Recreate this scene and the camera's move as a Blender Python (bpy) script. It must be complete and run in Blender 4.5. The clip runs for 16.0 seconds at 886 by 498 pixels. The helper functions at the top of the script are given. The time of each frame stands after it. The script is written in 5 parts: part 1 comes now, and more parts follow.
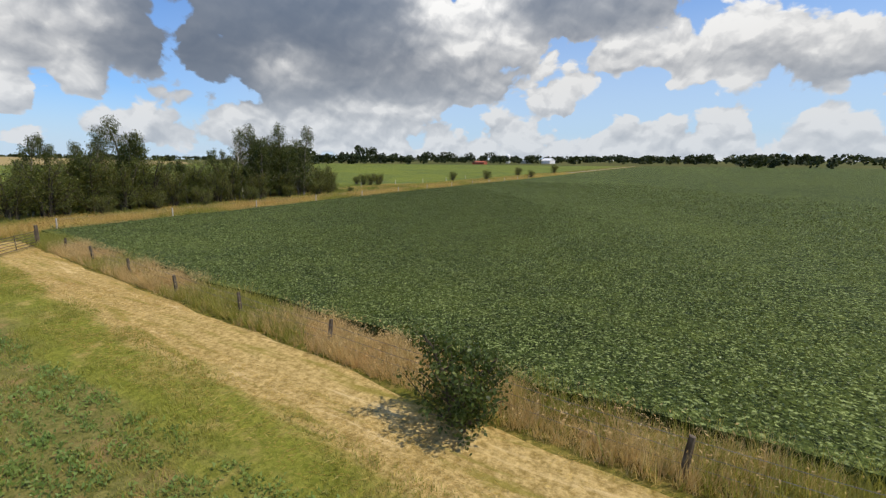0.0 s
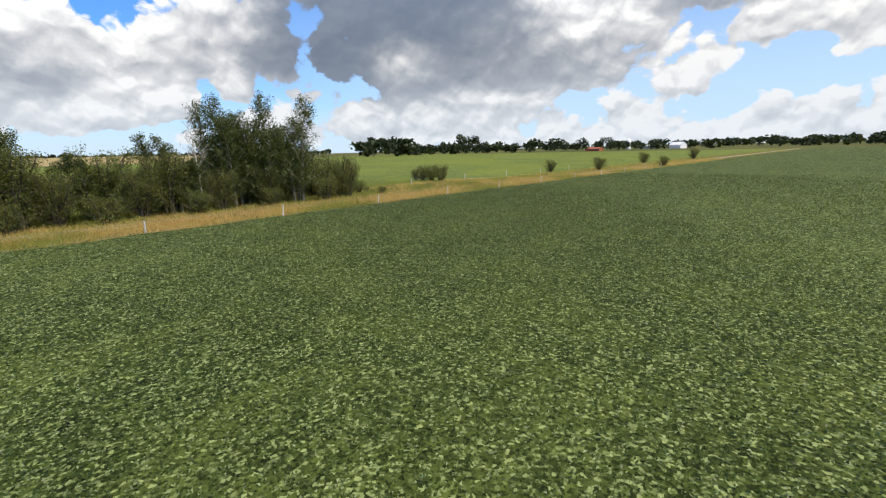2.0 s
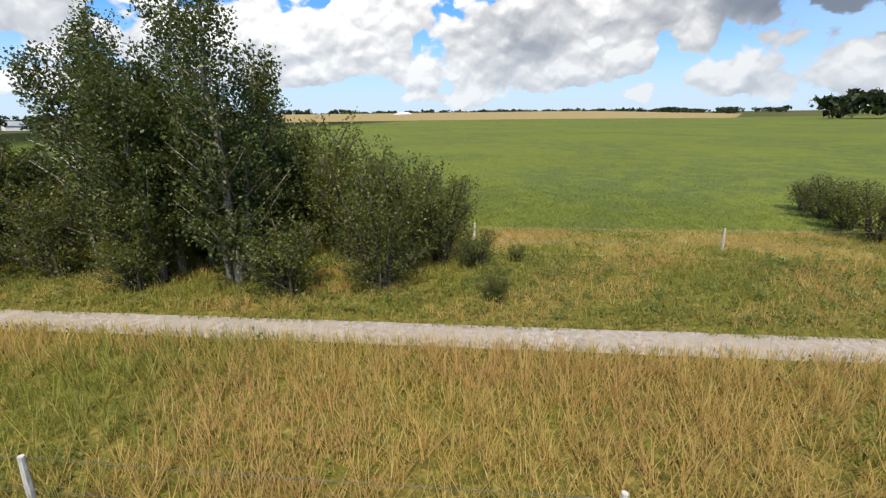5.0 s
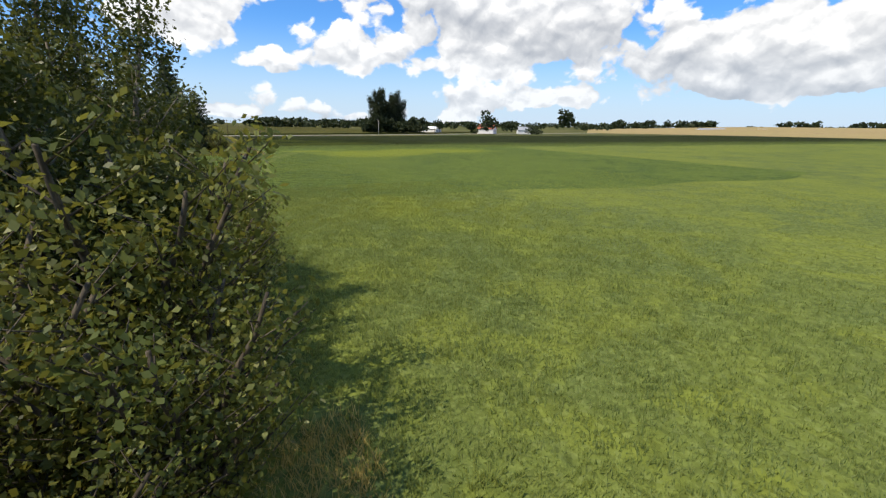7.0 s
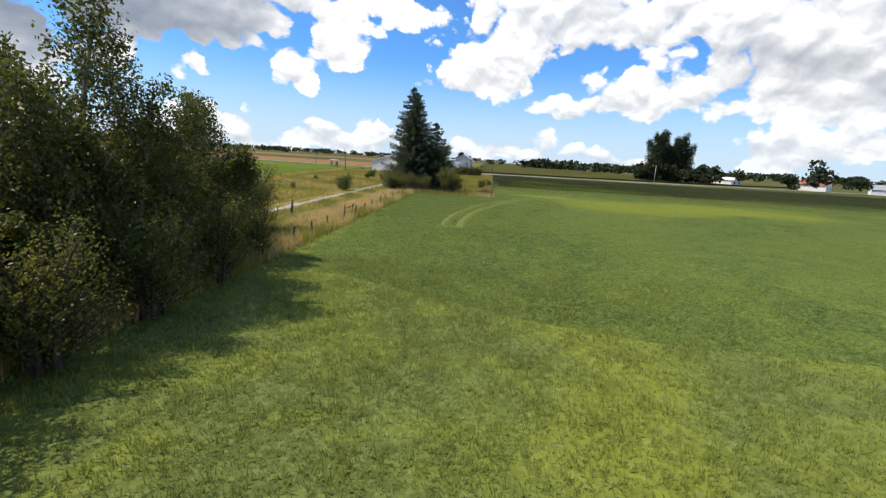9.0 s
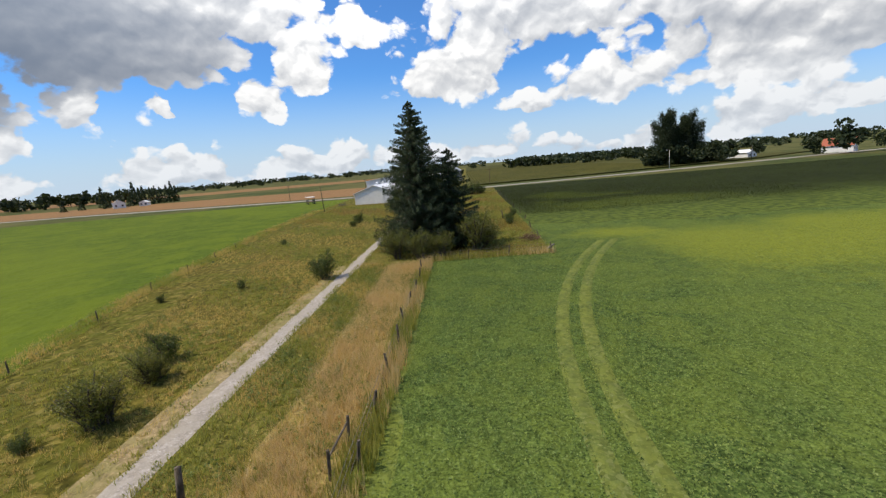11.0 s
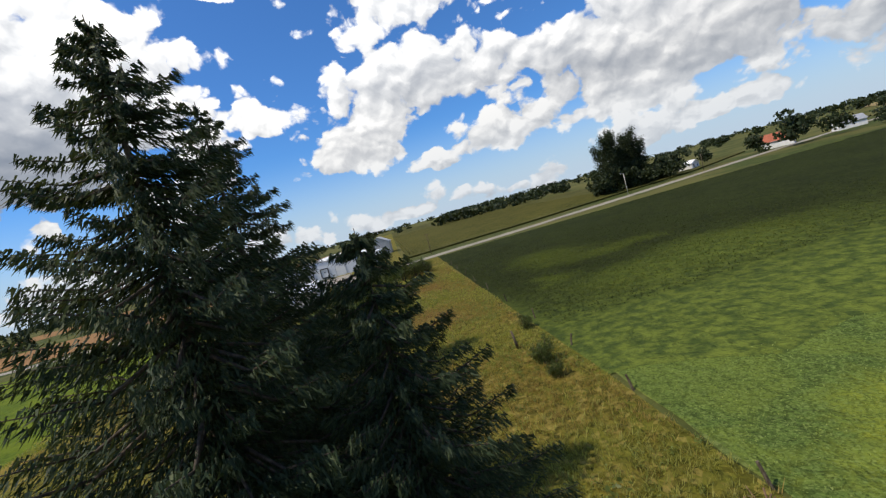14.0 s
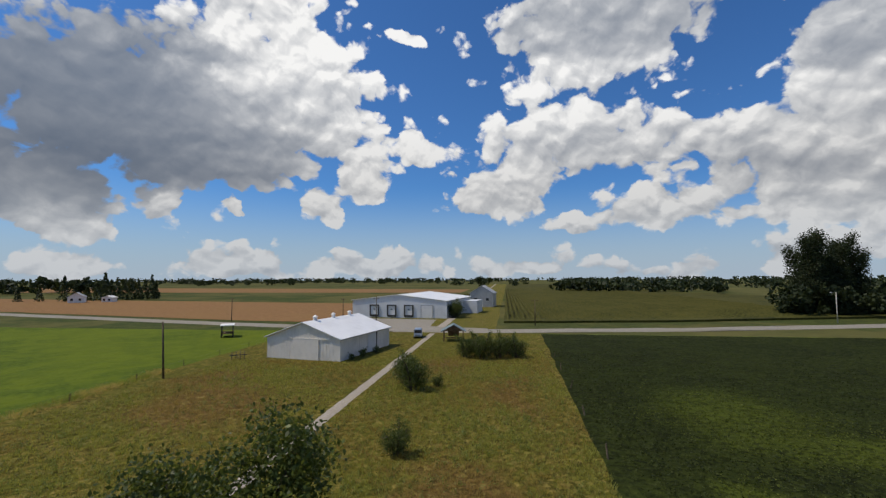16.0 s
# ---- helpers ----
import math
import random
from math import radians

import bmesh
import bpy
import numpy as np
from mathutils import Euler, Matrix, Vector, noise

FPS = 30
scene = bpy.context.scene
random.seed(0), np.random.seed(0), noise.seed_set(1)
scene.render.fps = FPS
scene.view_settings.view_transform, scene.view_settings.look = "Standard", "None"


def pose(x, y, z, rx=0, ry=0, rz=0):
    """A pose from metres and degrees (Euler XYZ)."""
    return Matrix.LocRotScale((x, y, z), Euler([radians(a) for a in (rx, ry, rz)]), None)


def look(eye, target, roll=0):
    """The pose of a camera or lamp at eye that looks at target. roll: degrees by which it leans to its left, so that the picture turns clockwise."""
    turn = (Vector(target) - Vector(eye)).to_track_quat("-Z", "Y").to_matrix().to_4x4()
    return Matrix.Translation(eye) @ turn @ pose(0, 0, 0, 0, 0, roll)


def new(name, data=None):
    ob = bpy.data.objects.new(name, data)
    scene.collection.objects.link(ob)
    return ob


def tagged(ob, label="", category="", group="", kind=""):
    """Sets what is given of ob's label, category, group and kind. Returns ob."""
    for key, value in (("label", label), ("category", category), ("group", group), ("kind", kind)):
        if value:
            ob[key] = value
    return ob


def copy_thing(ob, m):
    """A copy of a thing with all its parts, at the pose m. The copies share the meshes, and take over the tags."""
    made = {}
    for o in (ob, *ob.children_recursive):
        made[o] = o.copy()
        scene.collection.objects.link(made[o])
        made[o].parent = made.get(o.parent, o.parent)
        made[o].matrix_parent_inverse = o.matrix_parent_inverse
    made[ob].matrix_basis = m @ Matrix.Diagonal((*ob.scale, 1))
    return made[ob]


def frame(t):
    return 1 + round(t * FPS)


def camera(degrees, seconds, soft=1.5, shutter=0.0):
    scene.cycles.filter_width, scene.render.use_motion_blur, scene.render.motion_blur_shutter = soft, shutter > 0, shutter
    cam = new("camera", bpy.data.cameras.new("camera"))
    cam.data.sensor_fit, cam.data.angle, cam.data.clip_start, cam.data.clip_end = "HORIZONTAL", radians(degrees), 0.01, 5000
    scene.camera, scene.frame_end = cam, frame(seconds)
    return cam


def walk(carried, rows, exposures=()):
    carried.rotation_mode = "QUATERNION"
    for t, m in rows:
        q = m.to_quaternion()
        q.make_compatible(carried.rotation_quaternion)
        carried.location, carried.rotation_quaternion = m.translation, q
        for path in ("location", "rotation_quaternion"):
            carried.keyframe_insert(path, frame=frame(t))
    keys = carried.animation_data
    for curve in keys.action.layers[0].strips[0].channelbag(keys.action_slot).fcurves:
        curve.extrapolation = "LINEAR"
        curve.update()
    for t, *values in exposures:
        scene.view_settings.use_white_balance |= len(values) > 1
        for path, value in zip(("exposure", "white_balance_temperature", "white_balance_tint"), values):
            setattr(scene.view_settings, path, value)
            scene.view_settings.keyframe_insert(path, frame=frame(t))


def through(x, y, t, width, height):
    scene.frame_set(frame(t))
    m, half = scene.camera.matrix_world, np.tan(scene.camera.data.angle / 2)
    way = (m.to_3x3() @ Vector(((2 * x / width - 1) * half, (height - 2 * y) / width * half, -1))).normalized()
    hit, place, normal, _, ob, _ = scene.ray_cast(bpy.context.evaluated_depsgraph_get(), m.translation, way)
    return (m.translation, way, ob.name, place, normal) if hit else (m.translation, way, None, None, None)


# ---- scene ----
cam = camera(90.0, 16.0, soft=1.3)
PATH = [
    (0.0, pose(-52.79, -9.81, 6.14, 78.48, -0.15, -149.71)),
    (0.5, pose(-51.01, -16.35, 5.63, 78.34, -0.01, -146.54)),
    (1.0, pose(-48.00, -24.03, 5.37, 78.12, 0.56, -142.68)),
    (1.5, pose(-44.90, -31.01, 5.11, 77.90, 1.26, -138.87)),
    (2.0, pose(-40.95, -37.39, 5.28, 77.35, 1.44, -135.81)),
    (2.5, pose(-36.01, -43.93, 5.60, 76.71, 1.33, -132.89)),
    (3.0, pose(-30.88, -49.59, 5.88, 76.30, 0.99, -129.69)),
    (3.5, pose(-26.17, -54.89, 6.11, 75.88, 0.27, -125.02)),
    (3.7, pose(-24.69, -56.92, 5.90, 75.93, -0.02, -122.68)),
    (4.0, pose(-22.01, -61.39, 5.91, 75.19, 0.40, -114.71)),
    (4.5, pose(-17.04, -67.71, 6.37, 73.68, 0.74, -99.74)),
    (5.0, pose(-12.13, -71.02, 6.54, 72.97, 0.69, -84.35)),
    (5.5, pose(-6.99, -73.09, 6.30, 73.23, 1.05, -65.85)),
    (5.8, pose(-3.97, -73.84, 6.21, 73.63, 0.77, -54.35)),
    (6.0, pose(-2.06, -73.81, 6.28, 73.60, 0.08, -49.70)),
    (6.5, pose(3.03, -73.37, 7.06, 73.72, 0.40, -37.64)),
    (7.0, pose(10.40, -71.53, 6.34, 74.24, -0.69, -28.43)),
    (7.5, pose(13.24, -68.66, 5.22, 75.48, -0.47, -20.27)),
    (8.0, pose(16.32, -62.99, 4.46, 77.01, -1.61, -11.25)),
    (8.5, pose(18.04, -56.42, 4.68, 78.56, -3.42, -2.29)),
    (8.7, pose(18.65, -53.88, 5.09, 78.65, -3.44, 0.89)),
    (9.0, pose(19.86, -50.06, 5.93, 78.42, -3.26, 5.20)),
    (9.5, pose(20.67, -43.29, 7.57, 78.08, -3.25, 9.70)),
    (10.0, pose(19.34, -36.27, 8.98, 78.18, -2.49, 10.23)),
    (10.5, pose(16.24, -29.72, 9.81, 78.87, 0.52, 7.09)),
    (10.8, pose(13.91, -26.10, 10.04, 79.28, 3.08, 3.91)),
    (11.0, pose(12.65, -23.52, 10.17, 79.23, 4.84, 2.35)),
    (11.5, pose(10.61, -16.43, 10.31, 78.35, 11.35, -2.19)),
    (12.0, pose(9.14, -9.64, 10.12, 77.88, 19.66, -6.63)),
    (12.5, pose(8.18, -2.70, 10.16, 80.48, 24.31, -10.33)),
    (13.0, pose(9.32, 5.48, 10.29, 82.90, 25.13, -11.49)),
    (13.5, pose(10.81, 12.58, 11.09, 84.19, 20.69, -10.39)),
    (14.0, pose(11.75, 19.99, 11.97, 85.36, 15.49, -7.65)),
    (14.5, pose(13.64, 27.51, 12.45, 86.08, 9.10, -3.87)),
    (15.0, pose(15.27, 33.84, 12.75, 87.52, 5.34, 0.45)),
    (15.5, pose(16.40, 40.15, 13.08, 90.07, 2.98, 4.45)),
    (16.0, pose(16.22, 47.49, 12.61, 93.71, 0.28, 7.86)),
]
EXPOSURES = [(0, 0.0), (1.5, 0.2), (3.5, 0.45), (5.8, 0.2), (7.5, 0.2), (8.7, 0.25), (11.0, -0.02), (12.0, -0.14), (13.0, -0.06), (14.0, -0.12), (15.0, -0.22), (15.5, -0.4), (16.0, -0.6)]
walk(cam, PATH, EXPOSURES)

# ---- world, sun ----
SUN_AZ, SUN_EL = -100.0, 57.0   # degrees, clockwise from +y


def val(tree, sock, v):
    if isinstance(v, bpy.types.NodeSocket):
        tree.links.new(v, sock)
    else:
        sock.default_value = v


def mth(tree, op, a, b=0.0, c=0.0, clamp=False):
    n = tree.nodes.new("ShaderNodeMath")
    n.operation, n.use_clamp = op, clamp
    for i, v in enumerate((a, b, c)):
        val(tree, n.inputs[i], v)
    return n.outputs[0]


def vmth(tree, op, a, b=(0, 0, 0), scale=None):
    n = tree.nodes.new("ShaderNodeVectorMath")
    n.operation = op
    val(tree, n.inputs[0], a)
    val(tree, n.inputs[1], b)
    if scale is not None:
        val(tree, n.inputs["Scale"], scale)
    return n.outputs["Value"] if op in ("DOT_PRODUCT", "LENGTH", "DISTANCE") else n.outputs["Vector"]


def noisef(tree, vec, scale, detail=3.0, rough=0.5, dist=0.0):
    n = tree.nodes.new("ShaderNodeTexNoise")
    val(tree, n.inputs["Vector"], vec)
    n.inputs["Scale"].default_value, n.inputs["Detail"].default_value = scale, detail
    n.inputs["Roughness"].default_value, n.inputs["Distortion"].default_value = rough, dist
    return n.outputs["Fac"]


def ramp(tree, fac, lo, hi, a=0.0, b=1.0, smooth=True):
    n = tree.nodes.new("ShaderNodeMapRange")
    n.interpolation_type = "SMOOTHSTEP" if smooth else "LINEAR"
    val(tree, n.inputs["Value"], fac)
    for key, v in (("From Min", lo), ("From Max", hi), ("To Min", a), ("To Max", b)):
        val(tree, n.inputs[key], v)
    return n.outputs["Result"]


def mixc(tree, fac, a, b, blend="MIX"):
    n = tree.nodes.new("ShaderNodeMix")
    n.data_type, n.blend_type = "RGBA", blend
    val(tree, n.inputs["Factor"], fac)
    ins = [s for s in n.inputs if s.type == "RGBA"]
    for sock, v in zip(ins, (a, b)):
        val(tree, sock, v if isinstance(v, bpy.types.NodeSocket) else (*v, 1.0))
    return [s for s in n.outputs if s.type == "RGBA"][0]


# clouds: azimuth, elevation of the base's middle, half width, height (degrees), greyness of the underside
CLOUDS_NORTH = [
    (-45.0, 15.6, 18.0, 15.0, .95), (-33.0, 17.5, 8.0, 8.0, .72), (-25.2, 21.1, 11.6, 10.7, .36), (-51.5, 7.5, 5.1, 3.6, .7), (-18.1, 11.7, 4.1, 4.6, .25), (-23.1, 8.2, 3.0, 3.2, .25),
    (-40.0, 6.9, 1.4, 2.8, .12), (-33.0, 8.4, 1.2, .9, .1), (-48.8, 4.9, 3.7, 2.1, .2), (9.9, 16.6, 14.9, 9.8, .5), (14.5, 29.4, 17.9, 8.9, .7),
    (32.1, 12.4, 10.1, 7.9, .56), (-2.0, 9.8, 9.1, 5.0, .35), (18.1, 7.0, 7.1, 3.7, .35), (7.8, 6.1, 3.6, 2.2, .2), (32.2, 6.8, 6.4, 2.3, .3),
    (-12.4, 29.0, 2.3, 1.4, .08), (-31.6, 31.6, 7.3, 5.2, .3), (37.9, 22.3, 6.4, 6.0, .75),
]
CLOUDS_LOW = [(-32.9, 1.4, 9.0, 2.9, .3), (-15.2, 1.5, 8.6, 3.2, .3), (2.7, 1.2, 7.0, 2.7, .3), (18.5, .7, 8.0, 2.1, .3), (-47.9, 1.2, 5.7, 2.7, .2), (31.9, 1.5, 5.3, 3.7, .2), (-10.5, 16.6, 3.6, 2.6, .2)]
CLOUDS_EAST = [(41.8, 9.8, 9.0, 6.2, .55), (60.3, 7.6, 10.8, 6.7, .5), (77.0, 10.0, 7.4, 3.5, .3), (80.8, 3.2, 2.8, 3.0, .2), (93.6, 7.4, 5.7, 6.9, .85), (41.4, 3.1, 7.4, 2.5, .3), (62.7, 3.9, 11.2, 2.7, .5), (86.0, 1.3, 6.9, 1.4, .3), (50, 18, 14, 7, .6), (98, 8, 12, 6, .45), (93, 3.5, 8, 2.6, .3), (72, 6, 15, 4.5, .35), (103, 4.2, 6, 2.4, .3)]
CLOUDS_SOUTH = [
    (131.3, 11.7, 17.5, 11.1, 1.0), (110.8, 11.5, 5.8, 5.1, .6), (111.2, 7.8, 2.1, 3.5, .2), (148.3, 9.7, 11.7, 3.8, .7), (153.6, 13.9, 6.9, 4.5, .25),
    (166.4, 16.4, 11.7, 4.8, .9), (176.8, 11.2, 14.3, 4.9, .4), (191.0, 9.0, 7.2, 4.0, .6), (131.1, 9.3, 3.9, 2.8, .15), (115.6, 2.8, 6.0, 3.1, .35),
    (127.4, 3.0, 6.9, 3.3, .35), (141.6, 4.0, 9.9, 4.0, .35), (153.6, 7.3, 4.5, 2.5, .5), (159.2, 3.0, 4.8, 2.9, .25), (163.0, 6.1, 3.5, 2.1, .2),
    (171.1, 2.0, 5.5, 3.3, .3), (181.3, 2.7, 3.1, 4.1, .3), (189.9, 1.7, 5.0, 3.2, .4), (106.5, 5.2, 1.5, 2.2, .2),
]
CLOUDS_SOUTH_LOW = [(107.3, 1.4, 2.5, 1.6, .2), (147.5, .4, 17.3, 1.8, .2), (171.9, 0, 10.5, 2.1, .3)]


def aim(az, el):
    a, e = radians(az), radians(el)
    return Vector((math.sin(a) * math.cos(e), math.cos(a) * math.cos(e), math.sin(e)))


def madd(t, a, b, c):
    n = t.nodes.new("ShaderNodeVectorMath")
    n.operation = "MULTIPLY_ADD"
    for i, v in enumerate((a, b, c)):
        val(t, n.inputs[i], v)
    return n.outputs["Vector"]


def axis(t, v, i):
    n = t.nodes.new("ShaderNodeSeparateXYZ")
    t.links.new(v, n.inputs[0])
    return n.outputs[i]


def billow(t, p, scale, detail, smooth, rough=0.5):
    """Rounded heaps, as cumulus tops are."""
    n = t.nodes.new("ShaderNodeTexVoronoi")
    n.feature = "SMOOTH_F1"
    t.links.new(p, n.inputs["Vector"])
    n.inputs["Scale"].default_value, n.inputs["Detail"].default_value = scale, detail
    n.inputs["Roughness"].default_value, n.inputs["Lacunarity"].default_value = rough, 2.2
    n.inputs["Smoothness"].default_value = smooth
    return mth(t, "SUBTRACT", 0.5, n.outputs["Distance"])


def build_world():
    w = bpy.data.worlds.new("sky")
    scene.world = w
    w.use_nodes = True
    t = w.node_tree
    t.nodes.clear()
    d = vmth(t, "NORMALIZE", t.nodes.new("ShaderNodeTexCoord").outputs["Generated"])
    sky = t.nodes.new("ShaderNodeTexSky")
    sky.sky_type, sky.sun_disc = "NISHITA", False
    sky.sun_elevation, sky.sun_rotation = radians(SUN_EL), radians(SUN_AZ % 360)
    sky.air_density, sky.dust_density, sky.ozone_density = 1.0, 0.6, 2.0
    height = axis(t, d, 2)
    # sky position in tens of degrees: azimuth (the seam lies behind), elevation
    ahead, right = aim(70, 0), aim(160, 0)
    az = mth(t, "MULTIPLY_ADD", mth(t, "ARCTAN2", vmth(t, "DOT_PRODUCT", d, tuple(right)), vmth(t, "DOT_PRODUCT", d, tuple(ahead))), 5.7296, 7.0)
    el = mth(t, "MULTIPLY", mth(t, "ARCSINE", height), 5.7296)
    both = t.nodes.new("ShaderNodeCombineXYZ")
    t.links.new(az, both.inputs[0])
    t.links.new(el, both.inputs[1])
    pos = both.outputs[0]
    # heaps a little wider than high
    fine = vmth(t, "MULTIPLY", pos, (1.0, 1.25, 1.0))
    warp = t.nodes.new("ShaderNodeTexNoise")
    t.links.new(fine, warp.inputs["Vector"])
    warp.inputs["Scale"].default_value, warp.inputs["Detail"].default_value, warp.inputs["Roughness"].default_value = 1.7, 5.0, 0.55
    shift = vmth(t, "SUBTRACT", warp.outputs["Color"], (0.5, 0.5, 0.5))
    q = madd(t, shift, (0.55, 0.40, 0.0), pos)
    fine = madd(t, shift, (0.35, 0.35, 0.0), fine)
    total = None
    for cx, cy, cw, ch, grey in CLOUDS_NORTH + CLOUDS_LOW + CLOUDS_EAST + CLOUDS_SOUTH + CLOUDS_SOUTH_LOW:
        off = madd(t, q, (10 / cw, 10 / ch, 0), (-cx / cw, -cy / ch, 0))
        flat = vmth(t, "MINIMUM", off, vmth(t, "MULTIPLY", off, (1, 1.8, 1)))
        r = vmth(t, "LENGTH", flat)
        e = mth(t, "EXPONENT", mth(t, "MULTIPLY", mth(t, "MULTIPLY", r, r), -1.2))
        one = vmth(t, "SCALE", madd(t, off, (0, 1, 0), (1, 0, grey)), scale=e)
        total = one if total is None else vmth(t, "ADD", total, one)
    amount, lift, grey = axis(t, total, 0), axis(t, total, 1), axis(t, total, 2)
    norm = mth(t, "MAXIMUM", amount, 0.02)
    lift, grey = mth(t, "DIVIDE", lift, norm), mth(t, "DIVIDE", grey, norm)
    # loose cloud over the rest of the sky
    rest = ramp(t, noisef(t, pos, 0.9, 3.0), 0.44, 0.62)
    out = mth(t, "MAXIMUM", ramp(t, el, 3.2, 4.4), mth(t, "MAXIMUM", ramp(t, az, 10.0, 13.5, 0.0, 0.6), mth(t, "MAXIMUM", ramp(t, az, 20.0, 22.0), ramp(t, az, -6.0, -7.5))))
    amount = mth(t, "ADD", amount, mth(t, "MULTIPLY", mth(t, "MULTIPLY", rest, out), 0.7))
    heap = billow(t, fine, 2.6, 3.0, 0.35, 0.42)
    wisp = mth(t, "SUBTRACT", noisef(t, fine, 6.0, 6.0, 0.62), 0.5)
    body = mth(t, "ADD", amount, mth(t, "ADD", mth(t, "MULTIPLY", heap, 0.80), mth(t, "MULTIPLY", wisp, 0.24)))
    mask = ramp(t, body, CLOUD_EDGE, CLOUD_EDGE + 0.16)
    # light: bright tops and thin edges, grey flat bases, relief from the heaps
    form = billow(t, fine, 2.6, 1.0, 0.7)
    above = billow(t, vmth(t, "ADD", fine, (-0.03, 0.13, 0)), 2.6, 1.0, 0.7)
    small = billow(t, fine, 6.5, 2.0, 0.7)
    small_up = billow(t, vmth(t, "ADD", fine, (-0.015, 0.06, 0)), 6.5, 2.0, 0.7)
    relief = mth(t, "ADD", mth(t, "MULTIPLY", mth(t, "SUBTRACT", form, above), 1.1), mth(t, "MULTIPLY", mth(t, "SUBTRACT", small, small_up), 0.42))
    lift = mth(t, "SUBTRACT", lift, mth(t, "MULTIPLY", mth(t, "MAXIMUM", mth(t, "SUBTRACT", grey, 0.5), 0.0), 1.6))
    low = ramp(t, mth(t, "ADD", lift, mth(t, "ADD", mth(t, "MULTIPLY", heap, 0.45), mth(t, "MULTIPLY", wisp, 0.35))), 0.62, -0.5)
    deep = ramp(t, amount, 0.16, 0.75)
    shade = mth(t, "MULTIPLY", mth(t, "MULTIPLY", low, deep), mth(t, "MULTIPLY_ADD", mth(t, "MULTIPLY", grey, grey), mth(t, "MULTIPLY_ADD", noisef(t, fine, 1.1, 4.0, 0.55), 1.3, 1.05), 0.05))
    shade = mth(t, "SUBTRACT", shade, mth(t, "MULTIPLY", relief, mth(t, "MULTIPLY_ADD", grey, -0.45, 0.85)))
    shade = mth(t, "SUBTRACT", 1.0, mth(t, "EXPONENT", mth(t, "MULTIPLY", mth(t, "MAXIMUM", shade, 0.0), -1.3)))
    bodyc = mixc(t, shade, (0.99, 0.985, 0.975), (0.10, 0.145, 0.225))
    skyc = vmth(t, "MULTIPLY", vmth(t, "SCALE", sky.outputs[0], scale=SKY_GAIN), SKY_TINT)
    north = mth(t, "MULTIPLY", ramp(t, vmth(t, "DOT_PRODUCT", d, (-0.3, 0.95, 0.0)), -0.9, 0.9, 0.86, 1.12), ramp(t, el, 0.8, 2.4, 0.93, 1.25))
    bodyc = vmth(t, "SCALE", bodyc, scale=mth(t, "MULTIPLY", north, CLOUD_GAIN))
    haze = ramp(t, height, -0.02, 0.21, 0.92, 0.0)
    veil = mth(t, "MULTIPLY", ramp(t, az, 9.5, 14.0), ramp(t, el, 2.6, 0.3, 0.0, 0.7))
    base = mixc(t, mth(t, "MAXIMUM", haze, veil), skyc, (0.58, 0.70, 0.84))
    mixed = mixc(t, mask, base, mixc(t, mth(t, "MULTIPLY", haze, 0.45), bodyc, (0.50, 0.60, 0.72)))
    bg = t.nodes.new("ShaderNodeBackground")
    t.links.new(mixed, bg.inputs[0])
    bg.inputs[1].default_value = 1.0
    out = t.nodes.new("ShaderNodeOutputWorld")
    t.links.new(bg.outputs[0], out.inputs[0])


SKY_GAIN, CLOUD_GAIN, CLOUD_EDGE = 0.13, 1.0, 0.20
SKY_TINT = (0.42, 0.80, 1.25)   # the camera's deep blue
build_world()
sun = new("sun", bpy.data.lights.new("sun", "SUN"))
sun.data.energy, sun.data.angle, sun.data.color = 4.5, radians(0.6), (1.0, 0.89, 0.72)
sun.matrix_world = look(aim(SUN_AZ, SUN_EL) * 50, (0, 0, 0))

# ---- materials ----
def material(name, rough=0.8, spec=0.3):
    m = bpy.data.materials.new(name)
    m.use_nodes = True
    b = m.node_tree.nodes["Principled BSDF"]
    b.inputs["Roughness"].default_value = rough
    b.inputs["Specular IOR Level"].default_value = spec
    return m, m.node_tree, b


def spot(t, scale=None):
    """World-size coordinates."""
    return t.nodes.new("ShaderNodeNewGeometry").outputs["Position"]


def bump(t, b, height, strength=0.5, distance=0.05):
    n = t.nodes.new("ShaderNodeBump")
    n.inputs["Strength"].default_value, n.inputs["Distance"].default_value = strength, distance
    val(t, n.inputs["Height"], height)
    t.links.new(n.outputs[0], b.inputs["Normal"])


